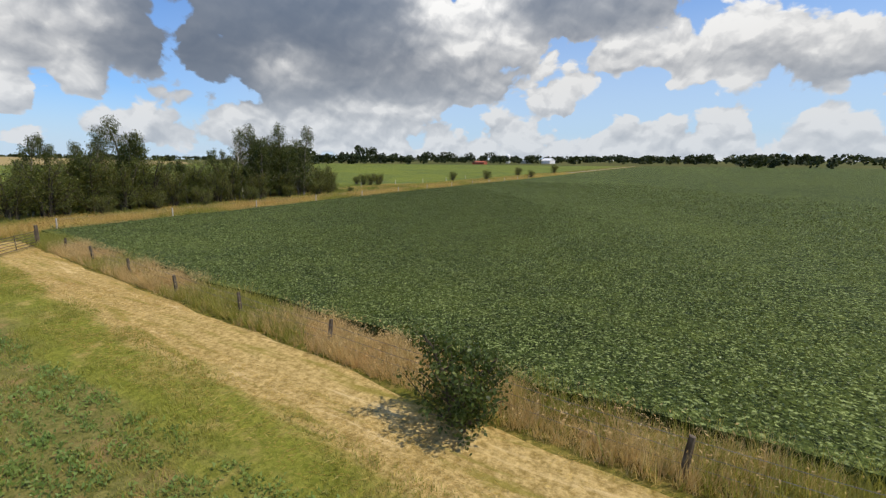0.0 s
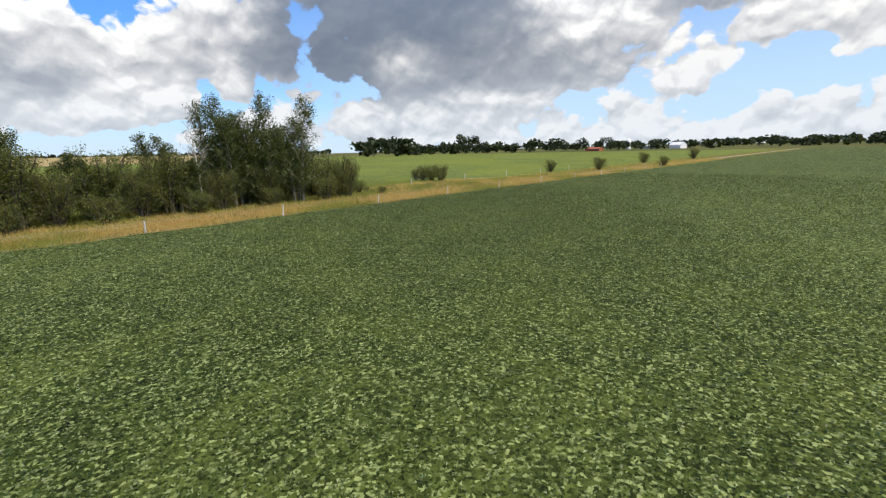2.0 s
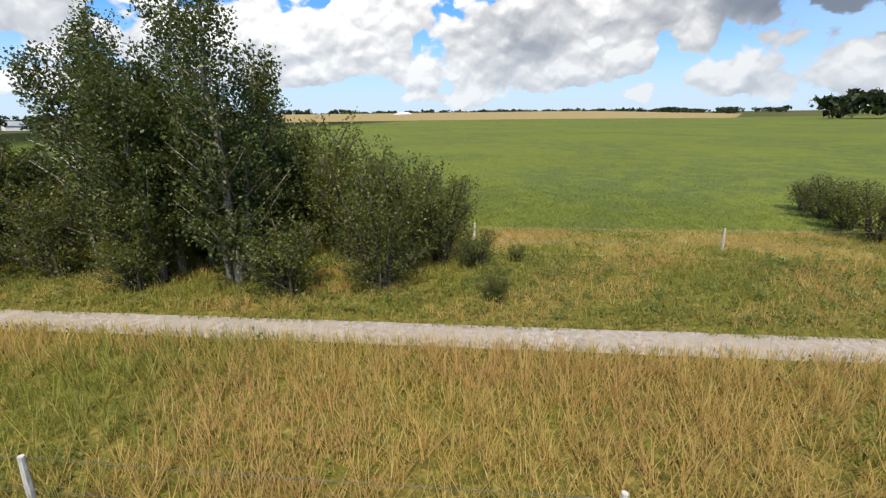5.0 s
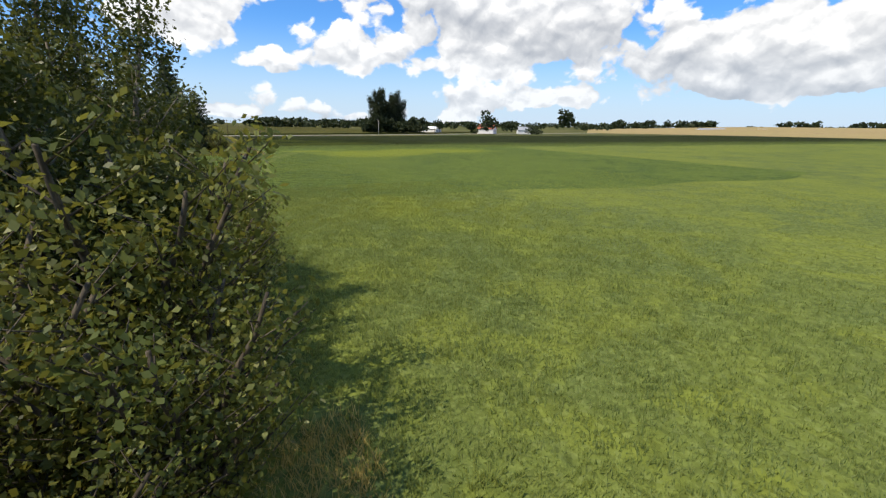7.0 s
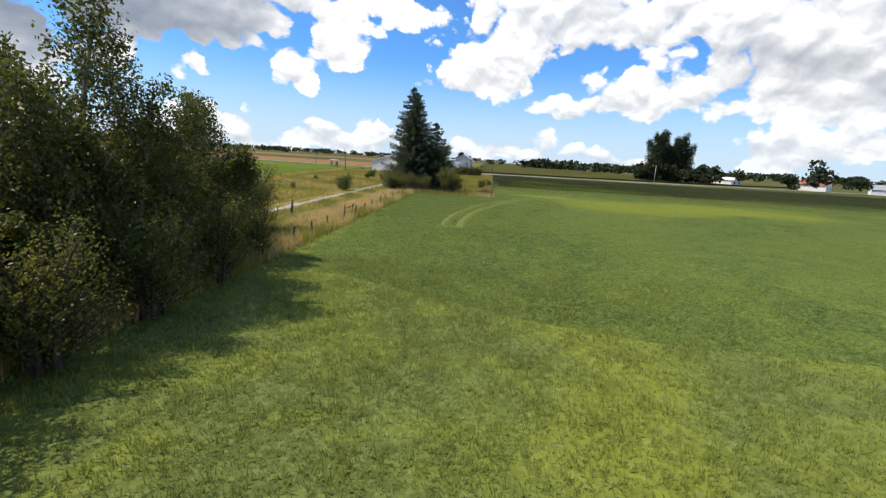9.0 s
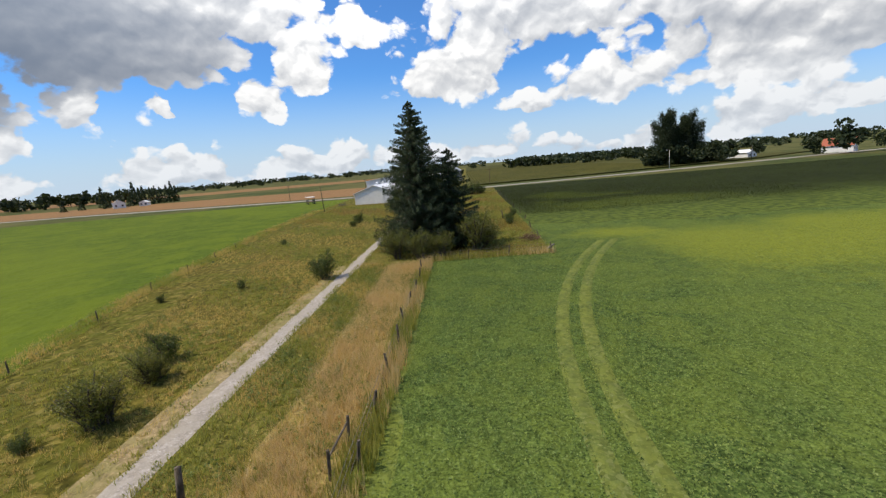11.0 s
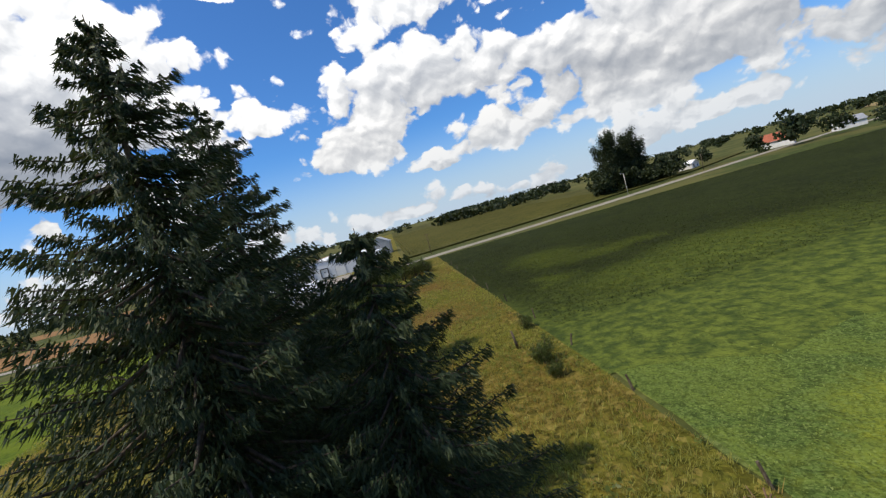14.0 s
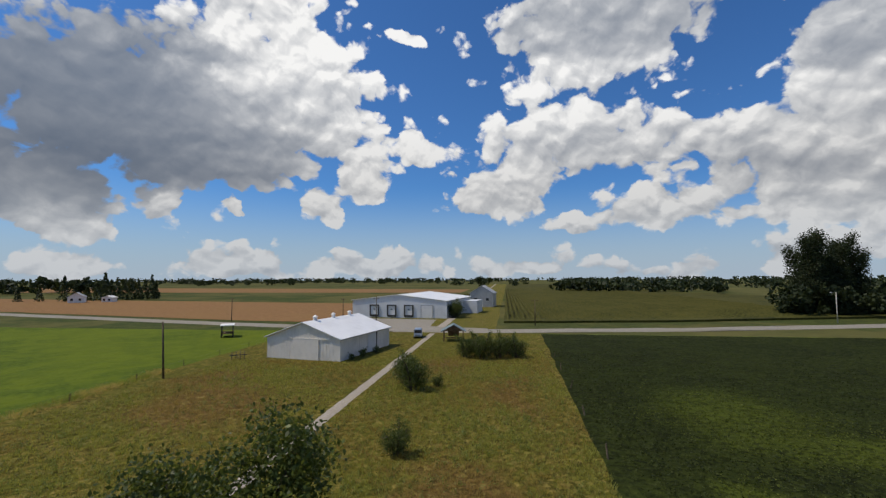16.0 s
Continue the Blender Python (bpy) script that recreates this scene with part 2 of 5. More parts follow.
def ground_mat(name, colours, fine=3.0, wide=0.06, rough=0.9, rise=0.05, mid=0.6, cells=0.0, patches=(), stain=(0, 0, 0), stretch=(1, 1, 1), gap=1.0, tuft=0.0, patch=1.0, fade=None):
    """Colours: dark, mean, light, patch. Grain at three scales."""
    m, t, b = material(name, rough, 0.05)
    p = spot(t)
    f = noisef(t, p, fine, 6, 0.62)
    c = mixc(t, ramp(t, f, 0.32, 0.68), colours[0], colours[1])
    c = mixc(t, ramp(t, noisef(t, p, fine * 3.1, 4, 0.6), 0.52, 0.74), c, colours[2])
    ps = vmth(t, "MULTIPLY", p, stretch)
    c = mixc(t, mth(t, "MULTIPLY", ramp(t, noisef(t, ps, mid, 4, 0.55, 0.6), 0.45, 0.68 - 0.08 * patch), 0.6 * patch), c, colours[3])
    c = mixc(t, mth(t, "MULTIPLY", ramp(t, noisef(t, ps, wide, 3, 0.5, 0.8), 0.42, 0.62), 0.55), c, colours[3])
    for x, y, rx, ry in patches:
        w = t.nodes.new("ShaderNodeTexNoise")
        t.links.new(p, w.inputs["Vector"])
        w.inputs["Scale"].default_value, w.inputs["Detail"].default_value = 0.09, 6.0
        q = vmth(t, "ADD", p, vmth(t, "SCALE", vmth(t, "SUBTRACT", w.outputs["Color"], (0.5, 0.5, 0.5)), scale=16.0))
        d = vmth(t, "LENGTH", vmth(t, "MULTIPLY", vmth(t, "SUBTRACT", q, (x, y, 0)), (1 / rx, 1 / ry, 0)))
        c = mixc(t, ramp(t, mth(t, "ADD", d, mth(t, "MULTIPLY", mth(t, "ADD", f, noisef(t, p, 0.8, 5, 0.65)), 0.62)), 0.95, 1.75, 0.85, 0.0), c, stain)
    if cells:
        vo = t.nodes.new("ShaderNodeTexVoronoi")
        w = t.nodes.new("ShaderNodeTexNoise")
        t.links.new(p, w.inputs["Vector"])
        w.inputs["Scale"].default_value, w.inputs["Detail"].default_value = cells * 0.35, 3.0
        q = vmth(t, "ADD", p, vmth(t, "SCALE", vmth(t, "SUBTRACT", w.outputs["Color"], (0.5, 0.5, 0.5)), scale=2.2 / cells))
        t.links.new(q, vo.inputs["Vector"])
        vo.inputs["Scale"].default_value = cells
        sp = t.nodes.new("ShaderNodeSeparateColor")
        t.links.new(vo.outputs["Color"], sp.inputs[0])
        # random cells darker and paler; in crops, painted gap shade and leaf highlights
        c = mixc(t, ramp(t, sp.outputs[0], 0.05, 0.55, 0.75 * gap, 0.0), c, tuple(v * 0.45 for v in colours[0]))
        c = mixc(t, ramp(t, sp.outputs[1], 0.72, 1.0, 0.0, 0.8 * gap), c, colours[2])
        f = mth(t, "ADD", mth(t, "MULTIPLY", f, 0.5), mth(t, "MULTIPLY", sp.outputs[0], 0.5))
    # wavering cross-fade that softens the edge of painted cloud shade
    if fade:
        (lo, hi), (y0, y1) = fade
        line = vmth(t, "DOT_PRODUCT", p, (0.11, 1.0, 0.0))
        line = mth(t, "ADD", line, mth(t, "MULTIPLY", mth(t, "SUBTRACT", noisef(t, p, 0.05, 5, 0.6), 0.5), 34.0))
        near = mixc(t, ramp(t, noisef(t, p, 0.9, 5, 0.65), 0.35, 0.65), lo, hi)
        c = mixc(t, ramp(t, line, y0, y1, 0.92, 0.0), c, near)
    t.links.new(c, b.inputs["Base Color"])
    if tuft:
        f = mth(t, "ADD", f, mth(t, "MULTIPLY", noisef(t, ps, tuft, 3, 0.6, 0.5), 4.0))
    bump(t, b, f, 0.9, rise)
    return m


def leaf_mat(name, a, b_, c_, gloss=0.45, through=0.35, drift=None, drift_scale=0.07):
    """Leaves: each island its own shade, some light passing through."""
    m, t, b = material(name, gloss, 0.22)
    r = t.nodes.new("ShaderNodeNewGeometry").outputs["Random Per Island"]
    c = mixc(t, ramp(t, r, 0.0, 0.75, smooth=False), a, b_)
    # palest islands; on soy, poplar, shrub and dark leaves a painted highlight
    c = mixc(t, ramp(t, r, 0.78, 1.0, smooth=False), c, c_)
    c = mixc(t, mth(t, "MULTIPLY", ramp(t, noisef(t, spot(t), 0.55, 2), 0.35, 0.65), 0.35), c, a)
    if drift:
        c = mixc(t, mth(t, "MULTIPLY", ramp(t, noisef(t, spot(t), drift_scale, 4, 0.6, 0.7), 0.40, 0.62), 0.75), c, drift)
    t.links.new(c, b.inputs["Base Color"])
    tr = t.nodes.new("ShaderNodeBsdfTranslucent")
    t.links.new(mixc(t, 0.5, c, (c_[0] * 1.6, c_[1] * 1.5, c_[2] * 0.7)), tr.inputs[0])
    mix = t.nodes.new("ShaderNodeMixShader")
    mix.inputs[0].default_value = through
    t.links.new(b.outputs[0], mix.inputs[1])
    t.links.new(tr.outputs[0], mix.inputs[2])
    t.links.new(mix.outputs[0], t.nodes["Material Output"].inputs[0])
    return m


def bark_mat(name, a, b_, scale=6.0):
    m, t, b = material(name, 0.9, 0.2)
    p = vmth(t, "MULTIPLY", spot(t), (1, 1, 0.25))
    f = noisef(t, p, scale, 6, 0.65)
    t.links.new(mixc(t, ramp(t, f, 0.35, 0.65), a, b_), b.inputs["Base Color"])
    bump(t, b, f, 0.8, 0.03)
    return m


def plain_mat(name, colour, rough=0.7, grime=0.25, scale=1.5, metal=0.0, spec=0.4):
    m, t, b = material(name, rough, spec)
    p = spot(t)
    dark = tuple(v * (1 - grime) for v in colour)
    f = noisef(t, p, scale, 5, 0.6)
    c = mixc(t, ramp(t, f, 0.4, 0.7), colour, dark)
    c = mixc(t, mth(t, "MULTIPLY", ramp(t, noisef(t, p, scale * 9, 3, 0.6), 0.5, 0.75), grime), c, tuple(v * 0.6 for v in colour))
    t.links.new(c, b.inputs["Base Color"])
    b.inputs["Metallic"].default_value = metal
    bump(t, b, f, 0.15, 0.02)
    return m


# near-black and pale cells paint shade between leaves and highlights on them
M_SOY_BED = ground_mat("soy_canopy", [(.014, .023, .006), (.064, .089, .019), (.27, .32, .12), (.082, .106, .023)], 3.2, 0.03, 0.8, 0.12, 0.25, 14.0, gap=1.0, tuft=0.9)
M_HAY = ground_mat("hay_stubble", [(.074, .100, .025), (.132, .168, .045), (.19, .225, .07), (.178, .205, .030)], 2.6, 0.035, 0.9, 0.12, 0.3, 7.0, [(24, -44, 3, 14), (30, -30, 4, 10), (58, 0, 30, 12)], (.18, .21, .03), gap=0.5, tuft=0.55)
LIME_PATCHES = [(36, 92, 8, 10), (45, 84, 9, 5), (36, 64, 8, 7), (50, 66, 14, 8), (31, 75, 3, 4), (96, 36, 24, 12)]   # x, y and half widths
# same hay with a cloud's shade put into its colours
M_SHADEHAY = ground_mat("cloud_shade_hay", [(.012, .016, .004), (.023, .030, .007), (.040, .050, .012), (.030, .040, .008)], 2.0, 0.05, 0.95, 0.16, 0.25, 3.0, LIME_PATCHES, (.066, .084, .011), gap=0.8, tuft=0.8, fade=(((.046, .070, .017), (.13, .162, .028)), (46, 86)))
M_ALFALFA = ground_mat("alfalfa_stand", [(.036, .058, .013), (.100, .150, .033), (.19, .245, .066), (.130, .170, .030)], 2.6, 0.05, 0.9, 0.14, 0.35, 12.0, [(42, 20, 14, 14), (60, 26, 20, 11), (31, 33, 8, 6)], (.215, .24, .026), gap=0.6, tuft=0.9)
M_ROUGH = ground_mat("rough_fallow", [(.060, .054, .010), (.172, .138, .026), (.27, .21, .058), (.105, .108, .016)], 1.5, 0.06, 0.95, 0.18, 0.28, 3.0, [(-13, 89, 9, 9), (-20, 98, 5, 7), (13, 72, 4, 9), (17, 98, 3, 12), (4, 62, 5, 5), (8, 110, 5, 6)], (.15, .088, .03), gap=0.7, tuft=0.7, patch=1.2)


def margin_mat():
    """Bands beside the fence: cut straw in streaks, lime grass, clover on brown soil."""
    m, t, b = material("field_margin", 0.95, 0.05)
    p = spot(t)
    along = vmth(t, "MULTIPLY", p, (0.12, 1.0, 1.0))
    bend = mth(t, "MULTIPLY", mth(t, "SUBTRACT", noisef(t, vmth(t, "MULTIPLY", p, (0.3, 1, 1)), 0.7, 5, 0.62), 0.5), 4.2)
    run = ramp(t, axis(t, p, 0), -53.0, -9.0, 0.0, 3.74, smooth=False)
    v = mth(t, "ADD", mth(t, "ADD", axis(t, p, 1), 18.2), mth(t, "ADD", run, bend))
    grain = noisef(t, p, 7.0, 6, 0.7)
    streak = noisef(t, along, 2.4, 5, 0.6, 0.4)
    straw = mixc(t, ramp(t, grain, 0.34, 0.66), (.27, .19, .06), (.56, .41, .17))
    straw = mixc(t, ramp(t, streak, 0.50, 0.66, 0.0, 0.75), straw, (.22, .19, .035))
    straw = mixc(t, ramp(t, streak, 0.42, 0.30, 0.0, 0.7), straw, (.66, .50, .25))
    lime = mixc(t, ramp(t, grain, 0.35, 0.65), (.12, .135, .018), (.235, .235, .04))
    lime = mixc(t, ramp(t, noisef(t, p, 0.9, 5, 0.65), 0.52, 0.68, 0.0, 0.8), lime, (.36, .28, .09))
    soil = mixc(t, ramp(t, grain, 0.35, 0.65), (.10, .105, .026), (.21, .19, .06))
    soil = mixc(t, ramp(t, noisef(t, p, 1.3, 5, 0.65), 0.50, 0.66, 0.0, 0.75), soil, (.27, .18, .075))
    c = mixc(t, ramp(t, v, 2.2, 3.6), straw, lime)
    c = mixc(t, ramp(t, v, 4.0, 5.6), c, soil)
    t.links.new(c, b.inputs["Base Color"])
    bump(t, b, mth(t, "ADD", grain, mth(t, "MULTIPLY", streak, 1.5)), 0.9, 0.09)
    return m


M_MARGIN = margin_mat()
M_GROVE = leaf_mat("grove_leaf", (.016, .026, .010), (.032, .046, .017), (.06, .075, .028), 0.6, 0.2)
M_MEADOW = ground_mat("meadow", [(.050, .078, .008), (.088, .126, .012), (.125, .16, .022), (.120, .152, .012)], 1.3, 0.022, 0.9, 0.08, 0.2, tuft=0.5)
M_VERGE = ground_mat("dry_verge", [(.085, .078, .018), (.20, .165, .04), (.36, .27, .085), (.12, .125, .02)], 2.2, 0.10, 0.95, 0.14, 0.5, 8.0, [(-5, 46, 24, 20), (-9, 8, 2.5, 12), (-6, -4, 2, 6)], (.20, .145, .035), gap=0.5, tuft=1.0)
M_CORNER = ground_mat("pale_dry_grass", [(.15, .13, .04), (.31, .26, .08), (.50, .40, .17), (.21, .21, .045)], 2.2, 0.10, 0.95, 0.12, 0.5, 8.0, [(11, -74, 2.5, 4)], (.32, .20, .08), gap=0.4, tuft=1.0)
M_MOWN = ground_mat("mown_straw", [(.24, .175, .055), (.42, .30, .115), (.56, .43, .20), (.30, .23, .06)], 3.2, 0.3, 0.95, 0.06, 1.1, 14.0, stretch=(0.13, 1, 1), gap=0.5, tuft=1.3)
M_TRACK = ground_mat("pressed_alfalfa", [(.07, .095, .022), (.135, .165, .04), (.22, .235, .085), (.16, .18, .035)], 3.0, 0.3, 0.9, 0.05, 1.2, 5.0, gap=0.5)
M_GRAVEL = ground_mat("gravel", [(.24, .205, .165), (.42, .37, .315), (.58, .54, .48), (.33, .29, .23)], 5.0, 0.5, 0.95, 0.03, 1.5)
M_SHOULDER = ground_mat("sandy_shoulder", [(.20, .15, .07), (.36, .27, .14), (.50, .39, .22), (.20, .18, .06)], 3.0, 0.3, 0.95, 0.05, 0.9, tuft=1.5)
M_ROAD = ground_mat("gravel_road", [(.22, .20, .17), (.32, .295, .25), (.42, .39, .34), (.26, .235, .19)], 2.0, 0.05, 0.95, 0.02, 0.4)
M_WHEAT = ground_mat("ripe_grain", [(.175, .095, .042), (.27, .152, .068), (.34, .21, .105), (.235, .138, .058)], 0.6, 0.02, 0.95, 0.05, 0.1)
M_STRAWHILL = ground_mat("far_ripe_field", [(.24, .18, .085), (.33, .25, .12), (.40, .31, .16), (.30, .24, .10)], 0.3, 0.02, 0.95, 0.05, 0.05)
M_CORN = ground_mat("corn", [(.032, .036, .010), (.066, .066, .016), (.11, .10, .03), (.08, .076, .020)], 0.7, 0.02, 0.9, 0.3, 0.12)
M_FARGREEN = ground_mat("far_field", [(.035, .048, .014), (.064, .080, .021), (.10, .11, .034), (.13, .115, .040)], 0.3, 0.006, 0.95, 0.1, 0.03)
M_POPLAR = leaf_mat("poplar_leaf", (.018, .030, .007), (.058, .078, .017), (.24, .26, .095), 0.42, 0.24, (.04, .055, .013), 0.35)
M_SHRUB = leaf_mat("shrub_leaf", (.030, .040, .008), (.108, .124, .023), (.34, .33, .11), 0.45, 0.3, (.07, .095, .02), 0.3)
M_DARKLEAF = leaf_mat("dark_leaf", (.020, .036, .009), (.058, .086, .020), (.18, .215, .07))
M_SPRUCE = leaf_mat("spruce_needle", (.018, .032, .015), (.042, .064, .028), (.10, .12, .048), 0.6, 0.18)
# the pale third colour paints sky glints on some soybean leaves
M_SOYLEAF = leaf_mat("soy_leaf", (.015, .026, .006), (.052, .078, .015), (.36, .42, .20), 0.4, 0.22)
M_GRASS = leaf_mat("grass_blade", (.135, .180, .050), (.185, .232, .072), (.26, .29, .105), 0.7, 0.5, (.225, .25, .044), 0.06)
M_DRY = leaf_mat("dry_grass", (.33, .24, .065), (.47, .35, .115), (.62, .49, .22), 0.8, 0.38, (.42, .27, .11), 0.22)
M_RUST = leaf_mat("rusty_grass", (.36, .25, .11), (.54, .41, .20), (.68, .56, .34), 0.8, 0.4, (.50, .34, .17), 0.35)
M_WEED = leaf_mat("weed_leaf", (.13, .15, .028), (.23, .25, .05), (.38, .37, .09), 0.6, 0.4, (.27, .25, .065), 0.3)
M_WEEDGREEN = leaf_mat("clover_leaf", (.085, .120, .030), (.145, .19, .048), (.25, .29, .10), 0.55, 0.35, (.19, .20, .04), 0.3)
M_ALFLEAF = leaf_mat("alfalfa_leaf", (.100, .150, .040), (.17, .232, .062), (.28, .33, .11), 0.55, 0.3, (.185, .22, .042), 0.08)
M_BARK = bark_mat("poplar_bark", (.12, .10, .072), (.28, .25, .19))
M_DARKBARK = bark_mat("spruce_bark", (.045, .035, .026), (.10, .08, .06))
M_STEM = bark_mat("shrub_stem", (.045, .037, .026), (.105, .088, .062))
M_POST = bark_mat("weathered_post", (.055, .042, .028), (.15, .12, .085), 9.0)
M_WHITEPOST = bark_mat("silver_post", (.38, .35, .30), (.6, .57, .5), 9.0)
M_CLOVERLEAF = leaf_mat("clover_leaflet", (.12, .19, .05), (.20, .28, .075), (.30, .37, .13), 0.5, 0.4, (.17, .22, .05), 0.6)
# leaf colours darkened to carry the painted cloud shade
M_SHADETUFT = leaf_mat("cloud_shade_leaf", (.014, .022, .006), (.034, .046, .012), (.075, .090, .022), 0.7, 0.25, (.05, .062, .012), 0.09)
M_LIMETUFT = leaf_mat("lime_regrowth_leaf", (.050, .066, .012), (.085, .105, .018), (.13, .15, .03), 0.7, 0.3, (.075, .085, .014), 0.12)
M_FALLOWSTRAW = leaf_mat("fallow_straw", (.19, .145, .034), (.28, .215, .055), (.40, .31, .11), 0.8, 0.35, (.23, .15, .05), 0.15)
M_OLDLOG = bark_mat("old_log", (.16, .13, .095), (.34, .29, .22), 9.0)
M_WIRE = plain_mat("fence_wire", (.25, .24, .22), 0.5, 0.3, 4, 0.8)
M_BARNWALL = plain_mat("barn_siding", (.76, .72, .65), 0.65, 0.14, 0.4)
M_BARNROOF = plain_mat("barn_roof", (.86, .86, .85), 0.4, 0.10, 0.25, 0.0)
M_WAREWALL = plain_mat("warehouse_siding", (.66, .68, .70), 0.5, 0.12, 0.3)
M_DARK = plain_mat("dark_trim", (.05, .05, .05), 0.6, 0.3, 2)
M_DOOR = plain_mat("dock_door", (.70, .70, .69), 0.5, 0.1, 1)
M_WOOD = bark_mat("shelter_wood", (.10, .06, .035), (.22, .14, .08), 5)
M_TEAL = plain_mat("weathered_teal_roof", (.16, .22, .23), 0.6, 0.3, 1)
M_RED = plain_mat("red_roof", (.36, .10, .05), 0.7, 0.25, 1)
M_WHITE = plain_mat("white_paint", (.80, .79, .77), 0.6, 0.12, 0.6)
M_GREY = plain_mat("grey_metal", (.42, .43, .44), 0.5, 0.2, 1, 0.4)
M_CARBODY = plain_mat("car_paint", (.27, .33, .42), 0.3, 0.1, 1, 0.3)
M_TYRE = plain_mat("rubber", (.03, .03, .03), 0.9, 0.2, 3)
M_GLASS = plain_mat("dark_glass", (.03, .035, .04), 0.1, 0.1, 1, 0.0, 0.6)


# ---- mesh tools ----
def mesh_ob(name, bm, mat, parent=None, label="", smooth=False):
    me = bpy.data.meshes.new(name)
    bm.to_mesh(me)
    bm.free()
    me.materials.append(mat)
    if smooth:
        me.shade_smooth()
    ob = new(name, me)
    if parent is not None:
        ob.parent = parent
    if label:
        tagged(ob, label)
    return ob


def part(name, bm, mat, parent, label="", smooth=False):
    return mesh_ob(name, bm, mat, parent, label, smooth)


def array_mesh(name, verts, faces, mat, smooth=False):
    """verts (n,3) and faces (m,k) as arrays."""
    me = bpy.data.meshes.new(name)
    nf, k = faces.shape
    me.vertices.add(len(verts))
    me.vertices.foreach_set("co", np.asarray(verts, dtype=np.float32).ravel())
    me.loops.add(nf * k)
    me.loops.foreach_set("vertex_index", np.asarray(faces, dtype=np.int32).ravel())
    me.polygons.add(nf)
    me.polygons.foreach_set("loop_start", np.arange(0, nf * k, k, dtype=np.int32))
    me.polygons.foreach_set("loop_total", np.full(nf, k, dtype=np.int32))
    me.materials.append(mat)
    me.update(calc_edges=True)
    if smooth:
        me.shade_smooth()
    return me


def box(bm, cx, cy, cz, sx, sy, sz, rot=0.0):
    r = bmesh.ops.create_cube(bm, size=1.0)
    bmesh.ops.transform(bm, matrix=Matrix.Translation((cx, cy, cz)) @ Matrix.Rotation(rot, 4, "Z") @ Matrix.Diagonal((sx, sy, sz, 1)), verts=r["verts"])
    return r["verts"]


def tube(bm, a, b, ra, rb, n=6):
    a, b = Vector(a), Vector(b)
    z = (b - a).normalized()
    x = z.orthogonal().normalized()
    y = z.cross(x)
    rings = []
    for p, r in ((a, ra), (b, rb)):
        rings.append([bm.verts.new(p + (x * math.cos(2 * math.pi * i / n) + y * math.sin(2 * math.pi * i / n)) * r) for i in range(n)])
    for i in range(n):
        bm.faces.new((rings[0][i], rings[0][(i + 1) % n], rings[1][(i + 1) % n], rings[1][i]))
    bm.faces.new(rings[1])
    bm.faces.new(rings[0][::-1])


def bent_tube(bm, points, radii, n=6):
    """One tapering tube through several points."""
    rings = []
    for i, (p, r) in enumerate(zip(points, radii)):
        z = (points[min(i + 1, len(points) - 1)] - points[max(i - 1, 0)]).normalized()
        x = z.cross(Vector((0.31, 0.95, 0.05))).normalized()
        y = z.cross(x)
        rings.append([bm.verts.new(p + (x * math.cos(2 * math.pi * k / n) + y * math.sin(2 * math.pi * k / n)) * r) for k in range(n)])
    for a, b in zip(rings, rings[1:]):
        for k in range(n):
            bm.faces.new((a[k], a[(k + 1) % n], b[(k + 1) % n], b[k]))
    bm.faces.new(rings[-1])


def leaves(centres, size, rng, droop=0.0, flat=0.0, aspect=0.62, small=False):
    """Pointed leaves with random turns round the centres, four-cornered or (small) three-cornered: verts and faces."""
    n = len(centres)
    u = rng.normal(size=(n, 3))
    u[:, 2] = u[:, 2] * (1 - flat) - droop
    u /= np.linalg.norm(u, axis=1)[:, None]
    w = rng.normal(size=(n, 3))
    w[:, 2] *= (1 - flat)
    v = np.cross(u, w)
    v /= np.linalg.norm(v, axis=1)[:, None] + 1e-9
    s = (size * rng.uniform(0.6, 1.25, n))[:, None]
    q = np.stack([centres - u * s * 0.5, centres + v * s * 0.5 * aspect - u * s * 0.08, centres + u * s * 0.5, centres - v * s * 0.5 * aspect - u * s * 0.08], 1)
    if small:
        q = q[:, [0, 1, 3]] + (u * s * 0.25)[:, None]
        q[:, 0] += u * s * 0.9
        return q.reshape(-1, 3), np.arange(3 * n).reshape(n, 3)
    return q.reshape(-1, 3), np.arange(4 * n).reshape(n, 4)


def blades(x, y, z0, height, width, rng, lean=0.35, per=3):
    """Grass tufts: per pointed blades from each foot."""
    x, y, z0, height = (np.repeat(np.broadcast_to(a, x.shape), per) for a in (x, y, z0, height))
    n = len(x)
    a = rng.uniform(0, 2 * math.pi, n)
    h = height * rng.uniform(0.6, 1.2, n)
    le = rng.uniform(0.05, lean, n) * h
    dx, dy = np.cos(a), np.sin(a)
    fx, fy = x + rng.normal(0, 0.06, n), y + rng.normal(0, 0.06, n)
    w = width * rng.uniform(0.6, 1.3, n) / 2
    foot1 = np.stack([fx - dy * w, fy + dx * w, z0], 1)
    foot2 = np.stack([fx + dy * w, fy - dx * w, z0], 1)
    tip = np.stack([fx + dx * le, fy + dy * le, z0 + h], 1)
    q = np.stack([foot1, foot2, tip], 1)
    return q.reshape(-1, 3), np.arange(3 * n).reshape(n, 3)


